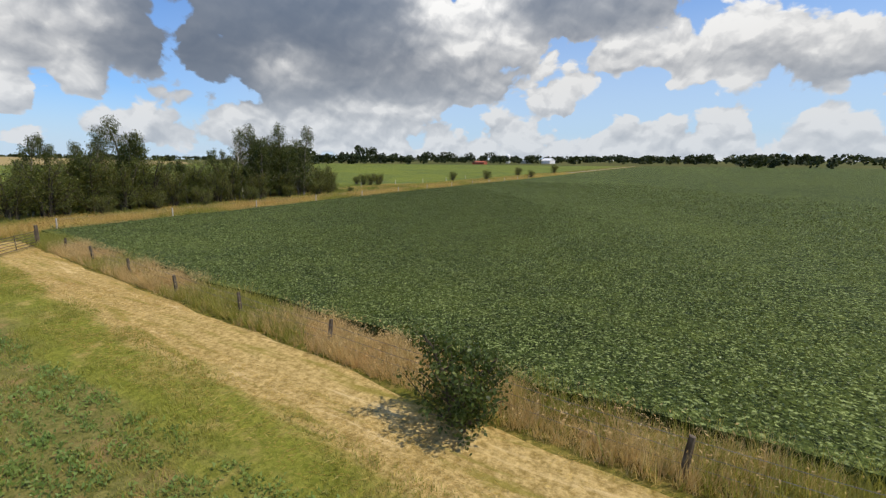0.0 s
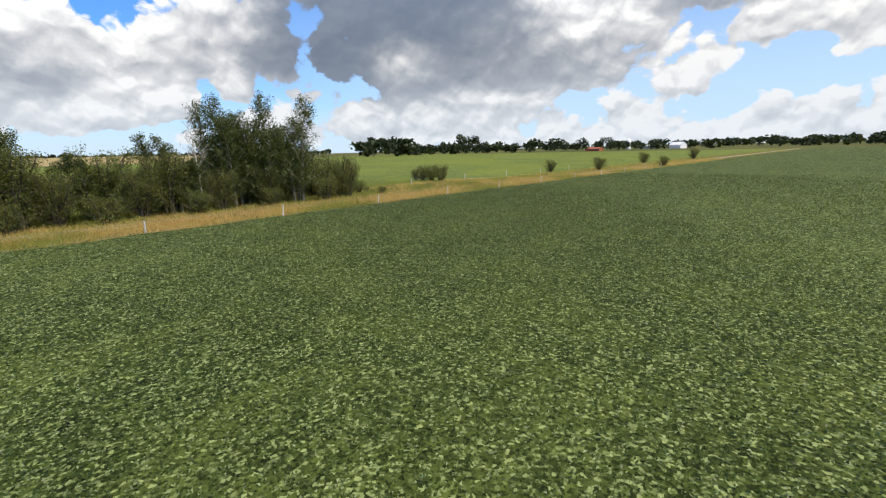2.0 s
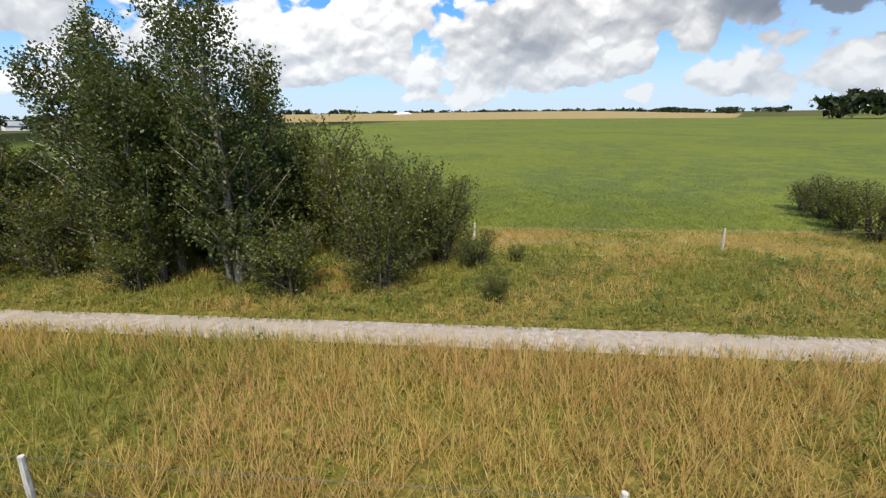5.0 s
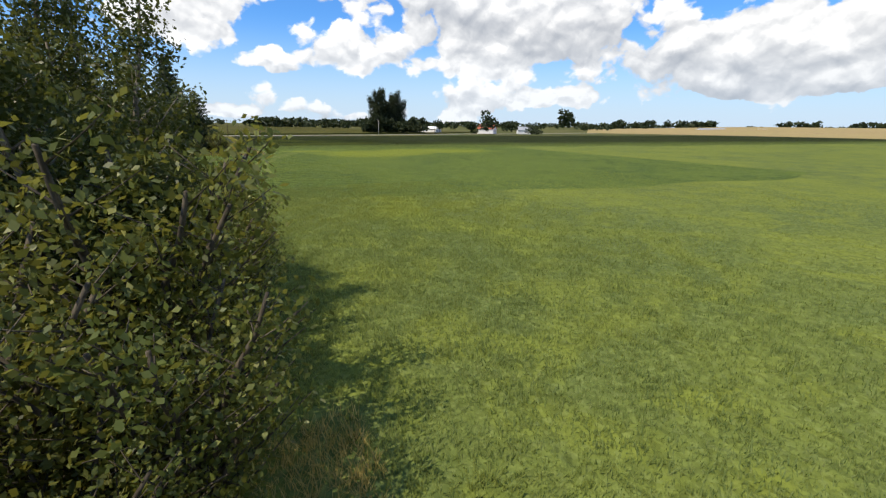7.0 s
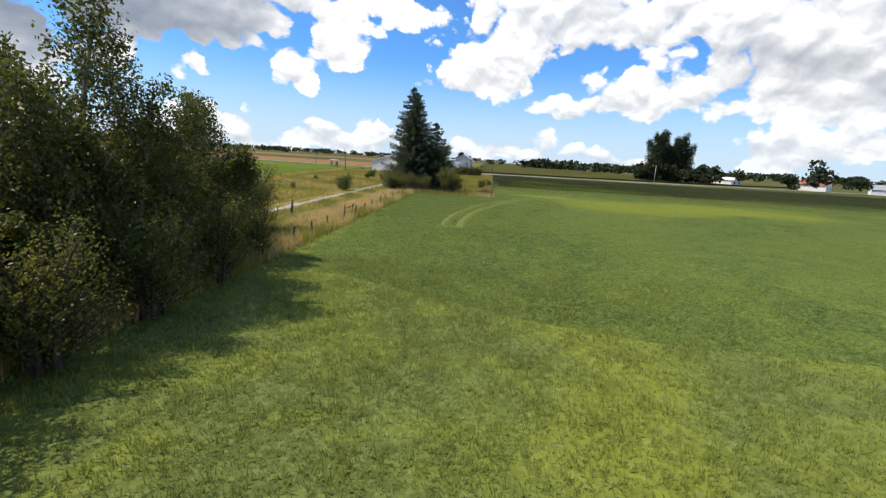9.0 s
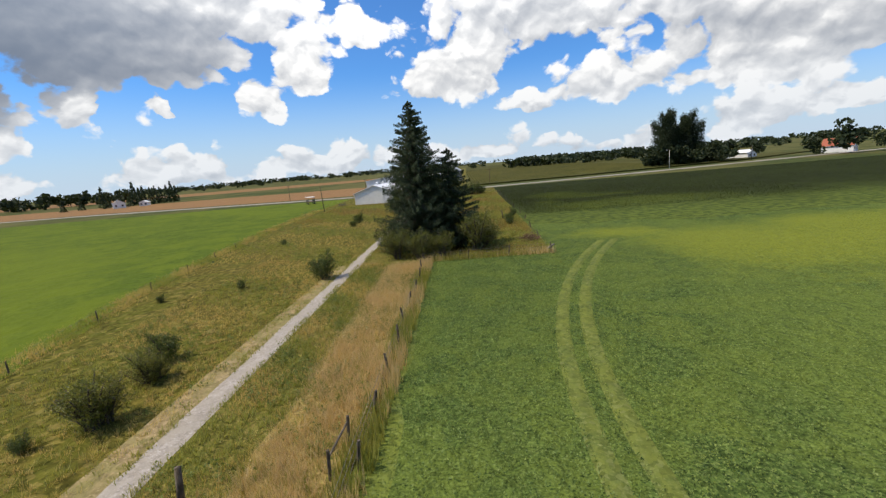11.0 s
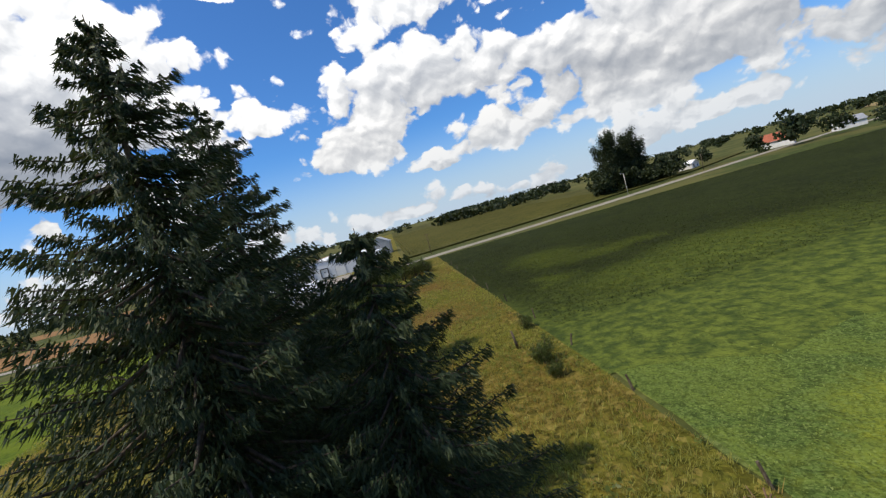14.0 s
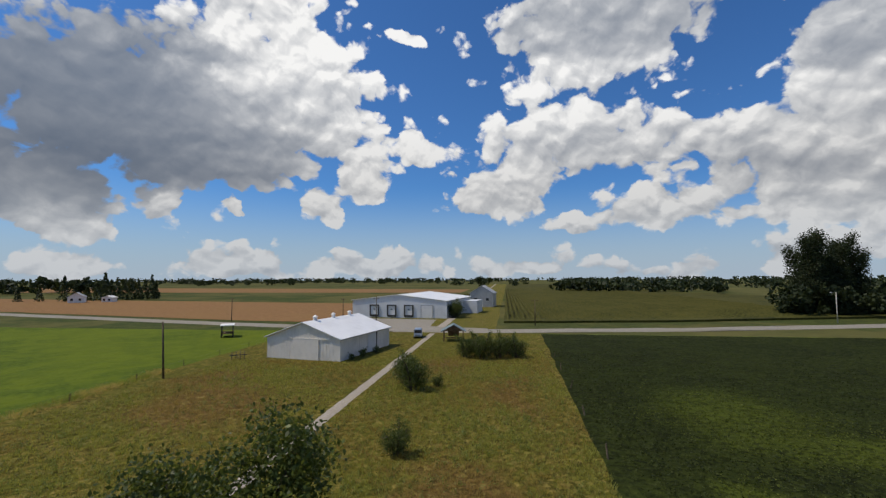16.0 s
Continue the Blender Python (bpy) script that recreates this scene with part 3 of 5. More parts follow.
def ribbon(name, line, width, z, mat, label, category, thick=0.06, seed=1, step=2.5):
    """A road along a line of points, with slightly uneven edges."""
    rng = random.Random(seed)
    pts = []
    for a, b in zip(line, line[1:]):
        a, b = Vector(a), Vector(b)
        k = max(1, int((b - a).length / step))
        pts += [a.lerp(b, i / k) for i in range(k)]
    pts.append(Vector(line[-1]))
    bm = bmesh.new()
    rows = []
    for i, p in enumerate(pts):
        d = (pts[min(i + 1, len(pts) - 1)] - pts[max(i - 1, 0)]).normalized()
        n = Vector((-d.y, d.x))
        w = width / 2
        l, r = (p + n * (w + rng.uniform(-0.16, 0.16) * w)), (p - n * (w + rng.uniform(-0.16, 0.16) * w))
        rows.append([bm.verts.new((*(p + n * (w + 0.3)), z - thick)), bm.verts.new((*l, z)), bm.verts.new((*p, z + 0.02)), bm.verts.new((*r, z)), bm.verts.new((*(p - n * (w + 0.3)), z - thick))])
    for a, b in zip(rows, rows[1:]):
        for i in range(4):
            bm.faces.new((a[i], a[i + 1], b[i + 1], b[i]))
    bmesh.ops.recalc_face_normals(bm, faces=bm.faces)
    return tagged(mesh_ob(name, bm, mat, smooth=True), label, category, kind="structure")


def stuff(name, verts, faces, mat, label, category):
    ob = new(name, array_mesh(name, verts, np.asarray(faces), mat))
    return tagged(ob, label, category, kind="stuff")


def sheet(name, outline, z, mat, label, category="field", step=None, wobble=0.0, thick=0.0, seed=1):
    """A field: outline polygon, its edge broken into steps with a wobble."""
    rng = random.Random(seed)
    pts = []
    n = len(outline)
    for i in range(n):
        a, b = Vector(outline[i]), Vector(outline[(i + 1) % n])
        k = 1 if not step else min(160, max(1, int((b - a).length / step)))
        d = (b - a).normalized() if (b - a).length else Vector((1, 0))
        for j in range(k):
            p = a.lerp(b, j / k)
            if wobble and j:
                o = noise.noise((p.x * 0.35, p.y * 0.35, seed)) * wobble + rng.uniform(-0.25, 0.25) * wobble
                p = p + Vector((-d.y, d.x)) * o
            pts.append(p)
    bm = bmesh.new()
    vs = [bm.verts.new((p.x, p.y, z)) for p in pts]
    f = bm.faces.new(vs)
    if thick:
        low = [bm.verts.new((p.x, p.y, z - thick)) for p in pts]
        for i in range(len(vs)):
            j = (i + 1) % len(vs)
            bm.faces.new((vs[i], low[i], low[j], vs[j]))
    bmesh.ops.triangulate(bm, faces=[f])
    bmesh.ops.recalc_face_normals(bm, faces=bm.faces)
    return tagged(mesh_ob(name, bm, mat), label, category, kind="structure")


# ---- ground and fields ----
gen = np.random.default_rng(77)
bm = bmesh.new()
bmesh.ops.create_grid(bm, x_segments=110, y_segments=110, size=2200)
tagged(mesh_ob("ground", bm, M_FARGREEN), "wide farmland of green and straw coloured fields", "ground", kind="structure")



def fence_y(x):
    """The fence between the soybeans and the mown strip."""
    return -18.2 - 0.085 * np.clip(np.asarray(x) + 53.0, 0, 44)


SOY = [(-7.2, -23.9), (-7.2, -420), (-330, -420), (-330, -20.2), (-53, -20.2)]
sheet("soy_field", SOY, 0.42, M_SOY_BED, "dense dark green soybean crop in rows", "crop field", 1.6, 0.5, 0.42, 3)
sheet("hay_field", [(8.3, -420), (8.3, 23), (21.5, 23), (23.2, 60), (24, 149), (420, 149), (420, -420)], 0.064, M_HAY, "cut hay field of pale green regrowth", "hay field", 3, 0.6, seed=5)
sheet("meadow_field", [(-13, -9.5), (-20, 19), (-26, 60), (-30, 107), (-31, 149), (-420, 149), (-420, -9.5)], 0.060, M_MEADOW, "bright green meadow beyond a wire fence", "meadow", 4, 0.9, seed=7)
sheet("field_margin", [(-9, -22.0), (-20, -20.9), (-53, -18.0), (-420, -18.0), (-420, -9.4), (-13, -9.4), (-10.5, -16)], 0.072, M_MARGIN, "mown straw, yellow-green grass and clover running side by side", "field margin", 1.2, 0.4, seed=9)
sheet("grass_verge", [(-7.4, -420), (8.4, -420), (8.4, 24.0), (3, 36), (-21.4, 38), (-20, 19), (-13, -9.5), (-120, -9.5), (-120, -20.4), (-53, -20.4), (-7.4, -24.1)], 0.056, M_VERGE,
      "rough dry grass verge along the trail", "verge", 4, 0.4, seed=11)
sheet("fallow_patch", [(-21.4, 34), (-10, 28), (0, 31), (8.2, 23), (21.6, 22.9), (24.1, 149), (-31.1, 149), (-30, 107), (-26, 60)], 0.078, M_ROUGH, "rough fallow ground of olive and rusty grass", "fallow", 4, 0.3, seed=23)
sheet("verge_corner", [(8.2, -62.5), (10.2, -65), (12.4, -72), (13.4, -84), (13.0, -100), (8.2, -104)], 0.070, M_CORNER, "rough dry grass corner beside the hay", "verge", 1.5, 0.6, seed=26)
sheet("west_fallow", [(-12.7, -9.3), (-1.5, -12.0), (-1.4, 31.4), (-10, 28.6), (-21.1, 34.1), (-19.8, 19)], 0.066, M_ROUGH, "rough ochre and olive grass between trail and meadow", "fallow", 3, 0.4, seed=27)
sheet("straw_strip", [(4.0, -18), (7.7, -18), (8.0, 22), (4.6, 22)], 0.060, M_MOWN, "band of rusty dry grass beside the trail", "grass strip", 1.5, 0.5, seed=12)
ribbon("gravel_trail", [(0, -420), (0, 147)], 0.98, 0.094, M_GRAVEL, "narrow pale gravel trail", "trail", 0.05, 13, 1.0)
ribbon("trail_shoulder", [(-1.25, -24), (-1.2, 8), (-1.1, 24)], 1.1, 0.084, M_SHOULDER, "worn sandy shoulder beside the trail", "trail shoulder", 0.02, 17, 0.8)
ribbon("gravel_trail", [(0, 160), (0, 900)], 1.8, 0.08, M_GRAVEL, "far gravel trail running on beyond the road", "trail", 0.05, 13, 6.0)
ribbon("gravel_road", [(-600, 228), (-180, 190), (-60, 163), (-8, 153.5), (14, 153.5), (60, 160.5), (180, 192), (600, 285)], 6.4, 0.10, M_ROAD, "pale gravel country road", "road", 0.08, 14, 8.0)
sheet("gravel_apron", [(-26, 160), (-27, 168), (-28, 183), (-4, 180), (-3, 162), (12, 158), (12, 146), (-7, 140), (-10, 150)], 0.075, M_ROAD, "gravel yard in front of the warehouse", "yard", 3, 0.4, seed=19)
sheet("north_verge", [(-12, 160), (14, 157), (20, 900), (-12, 900)], 0.045, M_VERGE, "rough grass verge along the far trail", "verge", 10, 0.6, seed=20)
# cloud shade on the hay, drawn as a darker-coloured sheet
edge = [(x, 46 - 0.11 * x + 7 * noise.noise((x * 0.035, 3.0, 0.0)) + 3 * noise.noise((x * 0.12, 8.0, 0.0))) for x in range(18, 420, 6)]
sheet("cloud_shade_field", edge + [(420, 148.5), (18, 148.5), (18, 100)], 0.072, M_SHADEHAY, "hay regrowth coloured as under cloud shade, with paler patches", "hay field", 3, 0.8, seed=21)
edge = [(x, -30 - 0.15 * x + 6 * noise.noise((x * 0.05, 5.0, 0.0))) for x in range(90, 8, -4)]
sheet("alfalfa_field", [(8.4, 23), (21.5, 23), (23.3, 60), (90, 40)] + edge, 0.068, M_ALFALFA, "leafy green alfalfa stand beside the fence", "crop field", 3, 0.5, seed=24)
sheet("grain_field", [(-34, 170), (-60, 172), (-180, 198), (-600, 225), (-600, 340), (-60, 262), (-34, 250)], 0.07, M_WHEAT, "ripe reddish tan grain field", "crop field", 12, 1.0, seed=15)
sheet("corn_field", [(16, 172), (60, 178), (150, 202), (210, 240), (150, 420), (100, 900), (22, 900)], 0.6, M_CORN, "ripening corn field in rows", "crop field", 12, 0.8, 0.6, seed=16)
rows = []
for i in range(64):
    x = 17.2 + 1.55 * i
    y0 = (174 + (x - 16) * 0.15) if x < 60 else (180.6 + (x - 60) * 0.27)
    y1 = 520 if x < 90 else 430
    steps = np.linspace(y0, y1, 46)
    wob = 0.16 * np.sin(steps * 0.7 + i * 2.1) + gen.normal(0, 0.10, 46)
    rows.append(np.stack([np.stack([np.full(46, x - 0.5), steps, np.full(46, 0.55)], 1), np.stack([x + wob * 0.6, steps, 0.62 + (0.93 + wob) * np.clip(np.minimum(np.arange(46), np.arange(45, -1, -1)) / 1.5, 0, 1)], 1), np.stack([np.full(46, x + 0.5), steps, np.full(46, 0.55)], 1)], 1))
v = np.concatenate(rows).reshape(-1, 3)
f = np.concatenate([[(b, b + 1, b + 4, b + 3), (b + 1, b + 2, b + 5, b + 4)] for i in range(64) for b in range(i * 138, i * 138 + 135, 3)])
stuff("corn_rows", v, f, M_CORN, "long rows of standing ripening corn", "corn")
sheet("far_grain", [(-700, 420), (-20, 420), (-20, 520), (-700, 640)], 0.10, M_WHEAT, "far pale grain field", "crop field", seed=17)
bm = bmesh.new()
rows = []
for i in range(14):
    d = 430 + 30 * i
    rows.append([bm.verts.new((10 + math.sin(radians(a)) * d, -71 + math.cos(radians(a)) * d, 0.1 + (0.6 + 7 * min(1, (a - 46) / 16, (118 - a) / 16)) * (i / 13) ** 0.8)) for a in range(46, 119, 3)])
for a, b in zip(rows, rows[1:]):
    for j in range(len(a) - 1):
        bm.faces.new((a[j], a[j + 1], b[j + 1], b[j]))
bmesh.ops.recalc_face_normals(bm, faces=bm.faces)
tagged(mesh_ob("far_grain_slope", bm, M_STRAWHILL, smooth=True), "gently rising far field of ripe grain", "crop field", kind="structure")

# ---- trees ----
def trunk_and_limbs(bm, height, base, lean, limbs, rng, spread, start=0.25, tip=0.03, apart=None):
    """A bent tapered stem with limbs; gives the limb tips."""
    p = Vector((0, 0, -0.1))
    k = 7
    spine = [p]
    for i in range(1, k + 1):
        f = i / k
        spine.append(Vector((lean[0] * f * f + rng.uniform(-1, 1) * 0.02 * height * f, lean[1] * f * f + rng.uniform(-1, 1) * 0.02 * height * f, height * f)))
    bent_tube(bm, spine, [base * (1 - i / k) + tip for i in range(k + 1)], 5)
    tips = []
    for j in range(limbs):
        f = start + (0.96 - start) * (j + rng.random()) / limbs
        i = min(k - 1, int(f * k))
        a = spine[i].lerp(spine[i + 1], f * k - i)
        ang = j * 2.4 + rng.uniform(-0.5, 0.5)
        length = spread * (1.15 - f) * rng.uniform(0.7, 1.2) + 0.25
        b = a + Vector((math.cos(ang) * length, math.sin(ang) * length, length * rng.uniform(0.5, 1.1)))
        r = base * 0.35 * (1.1 - f) + 0.012
        limb = bm if apart is None else bmesh.new()
        bent_tube(limb, [a, a.lerp(b, 0.55) + Vector((0, 0, -0.04 * length)), b], [r, r * 0.6, 0.008], 3)
        if apart is not None:
            apart.append(limb)
        tips.append((a, b))
    return spine, tips


GROUPS = {"poplar": "poplars along the trail", "willow_shrub": "willow shrubs along the trail", "hawthorn_bush": "round bushes in rough grass", "spruce": "spruces beside the trail", "grove_tree": "tall roadside trees", "farmyard_tree": "trees of a distant farm"}


def leafy_tree(name, height, width, leaf_count, leaf_size, mat, bark, seed, limbs=16, stems=1, start=0.2, low=0.1, label="", category="tree", pointy=0.6, clumpy=1.0):
    """A broadleaf tree: stems with limbs, and a crown of leaf clumps along the limbs with gaps between."""
    rng = random.Random(seed)
    nr = np.random.default_rng(seed)
    root = new(name)
    centres = []
    for s in range(stems):
        a = 2 * math.pi * s / max(1, stems) + rng.uniform(0, 1)
        off = 0.0 if stems == 1 else width * 0.22
        h = height * (1 if s == 0 else rng.uniform(0.62, 0.98))
        sub = bmesh.new()
        apart = [] if name == "poplar" else None
        spine, tips = trunk_and_limbs(sub, h * 0.93, 0.014 * h + 0.02, (math.cos(a) * off * 1.3, math.sin(a) * off * 1.3), limbs, rng, width * 0.5 * (0.75 if stems > 1 else 1.0), start, apart=apart)
        for b in [sub] + (apart or []):
            bmesh.ops.translate(b, verts=b.verts, vec=(math.cos(a) * off * 0.4, math.sin(a) * off * 0.4, 0))
        stem = part("trunk" if s == 0 else "side_stem", sub, bark, root, smooth=True)
        for b in apart or []:
            part("limb", b, bark, stem, smooth=True)
        o = Vector((math.cos(a) * off * 0.4, math.sin(a) * off * 0.4, 0))
        for p, q in tips:
            for f in (0.45, 0.75, 1.0):
                centres.append((p.lerp(q, f) + o, 0.13 * width * (1.25 - 0.55 * f)))
        centres.append((spine[-1] + o, 0.09 * width))
        centres.append((spine[-2] + o, 0.12 * width))
    if low == 0.0:
        for j in range(16):
            b, r = j * 2.4, width * (0.14 + 0.26 * rng.random())
            centres.append((Vector((math.cos(b) * r, math.sin(b) * r, height * rng.uniform(0.05, 0.32))), 0.13 * width))
    wts = np.array([r ** 2 for _, r in centres])
    pick = nr.choice(len(centres), leaf_count, p=wts / wts.sum())
    c = np.array([tuple(p) for p, _ in centres])[pick]
    r = np.array([r for _, r in centres])[pick]
    g = nr.normal(size=(leaf_count, 3))
    g /= np.linalg.norm(g, axis=1)[:, None]
    pts = c + g * (r * clumpy * nr.uniform(0.25, 1.15, leaf_count))[:, None] * np.array([1, 1, 1.25])
    keep = pts[:, 2] > low * height * nr.uniform(0.3, 1.4, leaf_count)
    v, f = leaves(pts[keep], leaf_size, nr, 0.25)
    crown = new("crown", array_mesh("crown", v, f, mat))
    crown.parent = root
    return tagged(root, label, category, GROUPS.get(name, ""))


def far_crowns(spots, mat, seed, per=70, name="far_woods", label="distant belt of dark green trees", leaf=0.16):
    """Many far trees (x, y, width, height) as clumps of big leaf sprays, one object."""
    nr = np.random.default_rng(seed)
    allp, alls = [], []
    for x, y, w, h in spots:
        k = 5
        cc = np.stack([nr.normal(0, 0.22 * w, k), nr.normal(0, 0.22 * w, k), h * nr.uniform(0.25, 0.8, k)], 1)
        cc[0] = (0, 0, h * 0.72)
        pk = nr.integers(0, k, per)
        g = nr.normal(size=(per, 3))
        g /= np.linalg.norm(g, axis=1)[:, None]
        p = cc[pk] + g * np.array([0.3 * w, 0.3 * w, 0.24 * h]) * nr.uniform(0.5, 1.0, (per, 1))
        p[:, 2] = np.clip(p[:, 2], 0.03 * h, None)
        allp.append(p + np.array([x, y, 0]))
        alls.append(np.full(per, leaf * (w + h) * 0.9))
    p, s = np.concatenate(allp), np.concatenate(alls)
    v, f = leaves(p, s, nr, 0.0, 0.0, 0.8)
    return stuff(name, v, f, mat, label, "trees")


def spruce(name, height, radius, seed, tiers=34, label=""):
    """A spruce: straight stem, whorls of boughs that droop and rise at the end, each hung with needle sprays."""
    rng = random.Random(seed)
    nr = np.random.default_rng(seed)
    root = new(name)
    bm = bmesh.new()
    tube(bm, (0, 0, -0.1), (0, 0, height * 0.5), 0.017 * height, 0.010 * height, 8)
    tube(bm, (0, 0, height * 0.5), (0, 0, height), 0.010 * height, 0.01, 6)
    pts, size, dirs = [], [], []
    for i in range(tiers):
        f = (i + 0.5) / tiers
        z = height * (0.06 + 0.93 * f)
        r = radius * (1 - f) ** 0.62 * rng.uniform(0.85, 1.1) + 0.12
        k = max(5, int(13 - 6 * f))
        for j in range(k):
            ang = 2 * math.pi * (j + rng.uniform(-0.3, 0.3)) / k + i * 0.7
            L = r * rng.choice((0.62, 0.8, 0.92, 1.0, 1.14))
            drop = -0.22 * L + 0.1 * f * L
            a = Vector((0, 0, min(height * 0.985, z + rng.uniform(-0.6, 0.6) * height / tiers)))
            d = Vector((math.cos(ang), math.sin(ang), 0))
            mid = a + d * L * 0.55 + Vector((0, 0, drop))
            end = a + d * L + Vector((0, 0, drop * 0.55 + 0.06 * L))
            tube(bm, a, mid, 0.02 + 0.012 * L, 0.012 + 0.006 * L, 4)
            tube(bm, mid, end, 0.012 + 0.006 * L, 0.006, 4)
            side = Vector((-d.y, d.x, 0))
            m = int(20 + 48 * L)
            for q in range(int(m * 1.75)):
                g = rng.random() ** 0.7
                base = a.lerp(mid, g / 0.55) if g < 0.55 else mid.lerp(end, (g - 0.55) / 0.45)
                o = side * rng.uniform(-1, 1) * 0.22 * L * (1.05 - g) + Vector((0, 0, rng.uniform(-0.34, 0.05) * (0.25 + 0.22 * L)))
                pts.append(tuple(base + o))
                dd = d * 0.8 + side * rng.uniform(-0.7, 0.7) + Vector((0, 0, rng.uniform(-1.5, -0.1)))
                dirs.append(tuple(dd.normalized()))
                size.append(rng.uniform(0.12, 0.27))
    part("trunk", bm, M_DARKBARK, root, smooth=True)
    c, u, s = np.array(pts), np.array(dirs), np.array(size)[:, None]
    w = nr.normal(size=c.shape)
    v = np.cross(u, w)
    v /= np.linalg.norm(v, axis=1)[:, None]
    q = np.stack([c - u * s * 0.5 + v * s * 0.115, c + u * s * 0.6, c - u * s * 0.5 - v * s * 0.115], 1).reshape(-1, 3)
    crown = new("needle_crown", array_mesh("needle_crown", q, np.arange(len(q)).reshape(-1, 3), M_SPRUCE))
    crown.parent = root
    return tagged(root, label, "spruce", GROUPS["spruce"])


def place(ob, x, y, turn=0.0, s=1.0, z=0.0):
    ob.matrix_basis = pose(x, y, z, 0, 0, turn) @ Matrix.Diagonal((s, s, s, 1))
    return ob


def again(ob, x, y, turn=0.0, s=1.0, sz=None, label=""):
    o = copy_thing(ob, Matrix.Identity(4))
    o.matrix_basis = pose(x, y, 0, 0, 0, turn) @ Matrix.Diagonal((s, s, sz or s, 1))
    if label:
        tagged(o, label)
    return o


poplar_a = place(leafy_tree("poplar", 11.6, 5.4, 18000, 0.155, M_POPLAR, M_BARK, 21, 34, 3, 0.10, 0.04, "tall grey-green poplar with several pale stems", clumpy=0.85), 5.6, -55.0, 20)
poplar_b = place(leafy_tree("poplar", 9.4, 4.4, 12500, 0.155, M_POPLAR, M_BARK, 22, 28, 2, 0.08, 0.03, "slender poplar with silvery leaves", clumpy=0.9), 6.2, -58.8, 80, 0.95)
shrub_a = place(leafy_tree("willow_shrub", 5.2, 4.4, 7200, 0.132, M_SHRUB, M_STEM, 23, 15, 9, 0.06, 0.0, "dense willow shrub of many upright stems", "shrub", clumpy=0.8), 5.6, -67.4, 0)
shrub_b = place(leafy_tree("willow_shrub", 3.0, 3.0, 3900, 0.12, M_SHRUB, M_STEM, 24, 12, 7, 0.03, 0.0, "low leafy willow shrub", "shrub", clumpy=0.85), 2.8, -63.6, 0)
for x, y, a, s in ((4.0, -61.0, 200, 1.0), (4.4, -57.6, 310, 1.03), (8.2, -54.2, 110, 0.94), (8.2, -57.4, 20, 0.88), (6.8, -37.6, 60, 0.98), (6.6, -33.2, 250, 0.86)):
    again(poplar_a, x, y, a, s)
for x, y, a, s, z in ((6.0, -56.2, 10, 0.95, 0.98), (8.5, -60.9, 140, 0.9, 0.92), (6.2, -36.4, 150, 0.95, 1.0), (7.2, -41.0, 220, 0.85, 0.62), (6.8, -34.8, 300, 0.9, 0.88), (6.6, -30.6, 50, 0.85, 0.90), (6.3, -27.4, 170, 0.85, 0.92), (6.0, -43.6, 70, 0.85, 0.64), (7.2, -48.2, 99, 0.85, 0.80), (5.2, -50.2, 33, 0.9, 0.78)):
    again(poplar_b, x, y, a, s, z)
for x, y, a, s in ((7.0, -69.0, 40, 0.82), (3.6, -67.0, 130, 0.8), (7.4, -65.0, 250, 1.05), (8.6, -66.6, 10, 0.7), (9.2, -62.5, 200, 1.25), (10.2, -58.6, 20, 0.95), (10.4, -53.6, 140, 1.0), (10.2, -47.6, 220, 0.9), (10.8, -50.8, 300, 0.85), (10.8, -56.2, 90, 0.85), (9.6, -65.2, 85, 0.9), (4.0, -57.4, 20, 0.8), (8.2, -57.0, 60, 0.85), (4.0, -53.0, 110, 0.8), (8.2, -50.6, 200, 0.85), (4.2, -46.6, 310, 0.9), (8.8, -48.0, 15, 0.8), (4.6, -41.0, 75, 0.9), (9.0, -44.0, 140, 0.85),
                   (4.4, -35.4, 190, 1.15), (5.2, -38.6, 20, 1.25), (5.6, -32.6, 120, 1.25), (4.8, -28.4, 220, 1.2), (4.6, -25.6, 310, 1.05), (6.4, -44.4, 70, 1.2), (5.0, -48.8, 10, 1.15), (9.2, -40.6, 33, 0.8), (9.0, -36.6, 60, 0.8), (5.0, -30.0, 20, 0.85), (8.6, -32.2, 260, 0.75), (8.2, -28.0, 110, 0.6), (3.4, -19.8, 120, 1.0), (1.4, -22.0, 200, 0.8)):
    again(shrub_a, x, y, a, s)
for x, y, a, s in ((6.4, -70.6, 10, 0.6), (2.8, -57.4, 20, 0.8), (2.6, -50.6, 70, 0.8), (2.6, -43.6, 170, 0.9), (3.0, -38.0, 280, 0.8), (2.6, -32.4, 200, 0.8), (-4.4, -6.5, 60, 0.85), (-4.1, -6.0, 150, 0.7), (-4.9, -2.2, 200, 0.66), (-4.6, -1.9, 40, 0.5), (2.7, -71.4, 80, 0.4), (7.3, -72.4, 0, 0.28), (11.4, -90.4, 150, 1.0), (14.0, -91.0, 20, 0.95), (16.8, -91.6, 70, .9), (19.2, -92.0, 200, .7), (9.4, -122.0, 20, 0.9), (3.4, -132, 70, 1.0), (-4.0, -150, 20, 0.9), (8.0, -170, 50, 1.1), (6, -210, 10, 1.3)):
    again(shrub_b, x, y, a, s)
bush = place(leafy_tree("hawthorn_bush", 2.5, 2.3, 3600, 0.12, M_DARKLEAF, M_DARKBARK, 25, 12, 4, 0.02, 0.0, "dark round hawthorn bush on a fence line", "bush", clumpy=1.05), -48.5, -18.0, 0, 0.98)
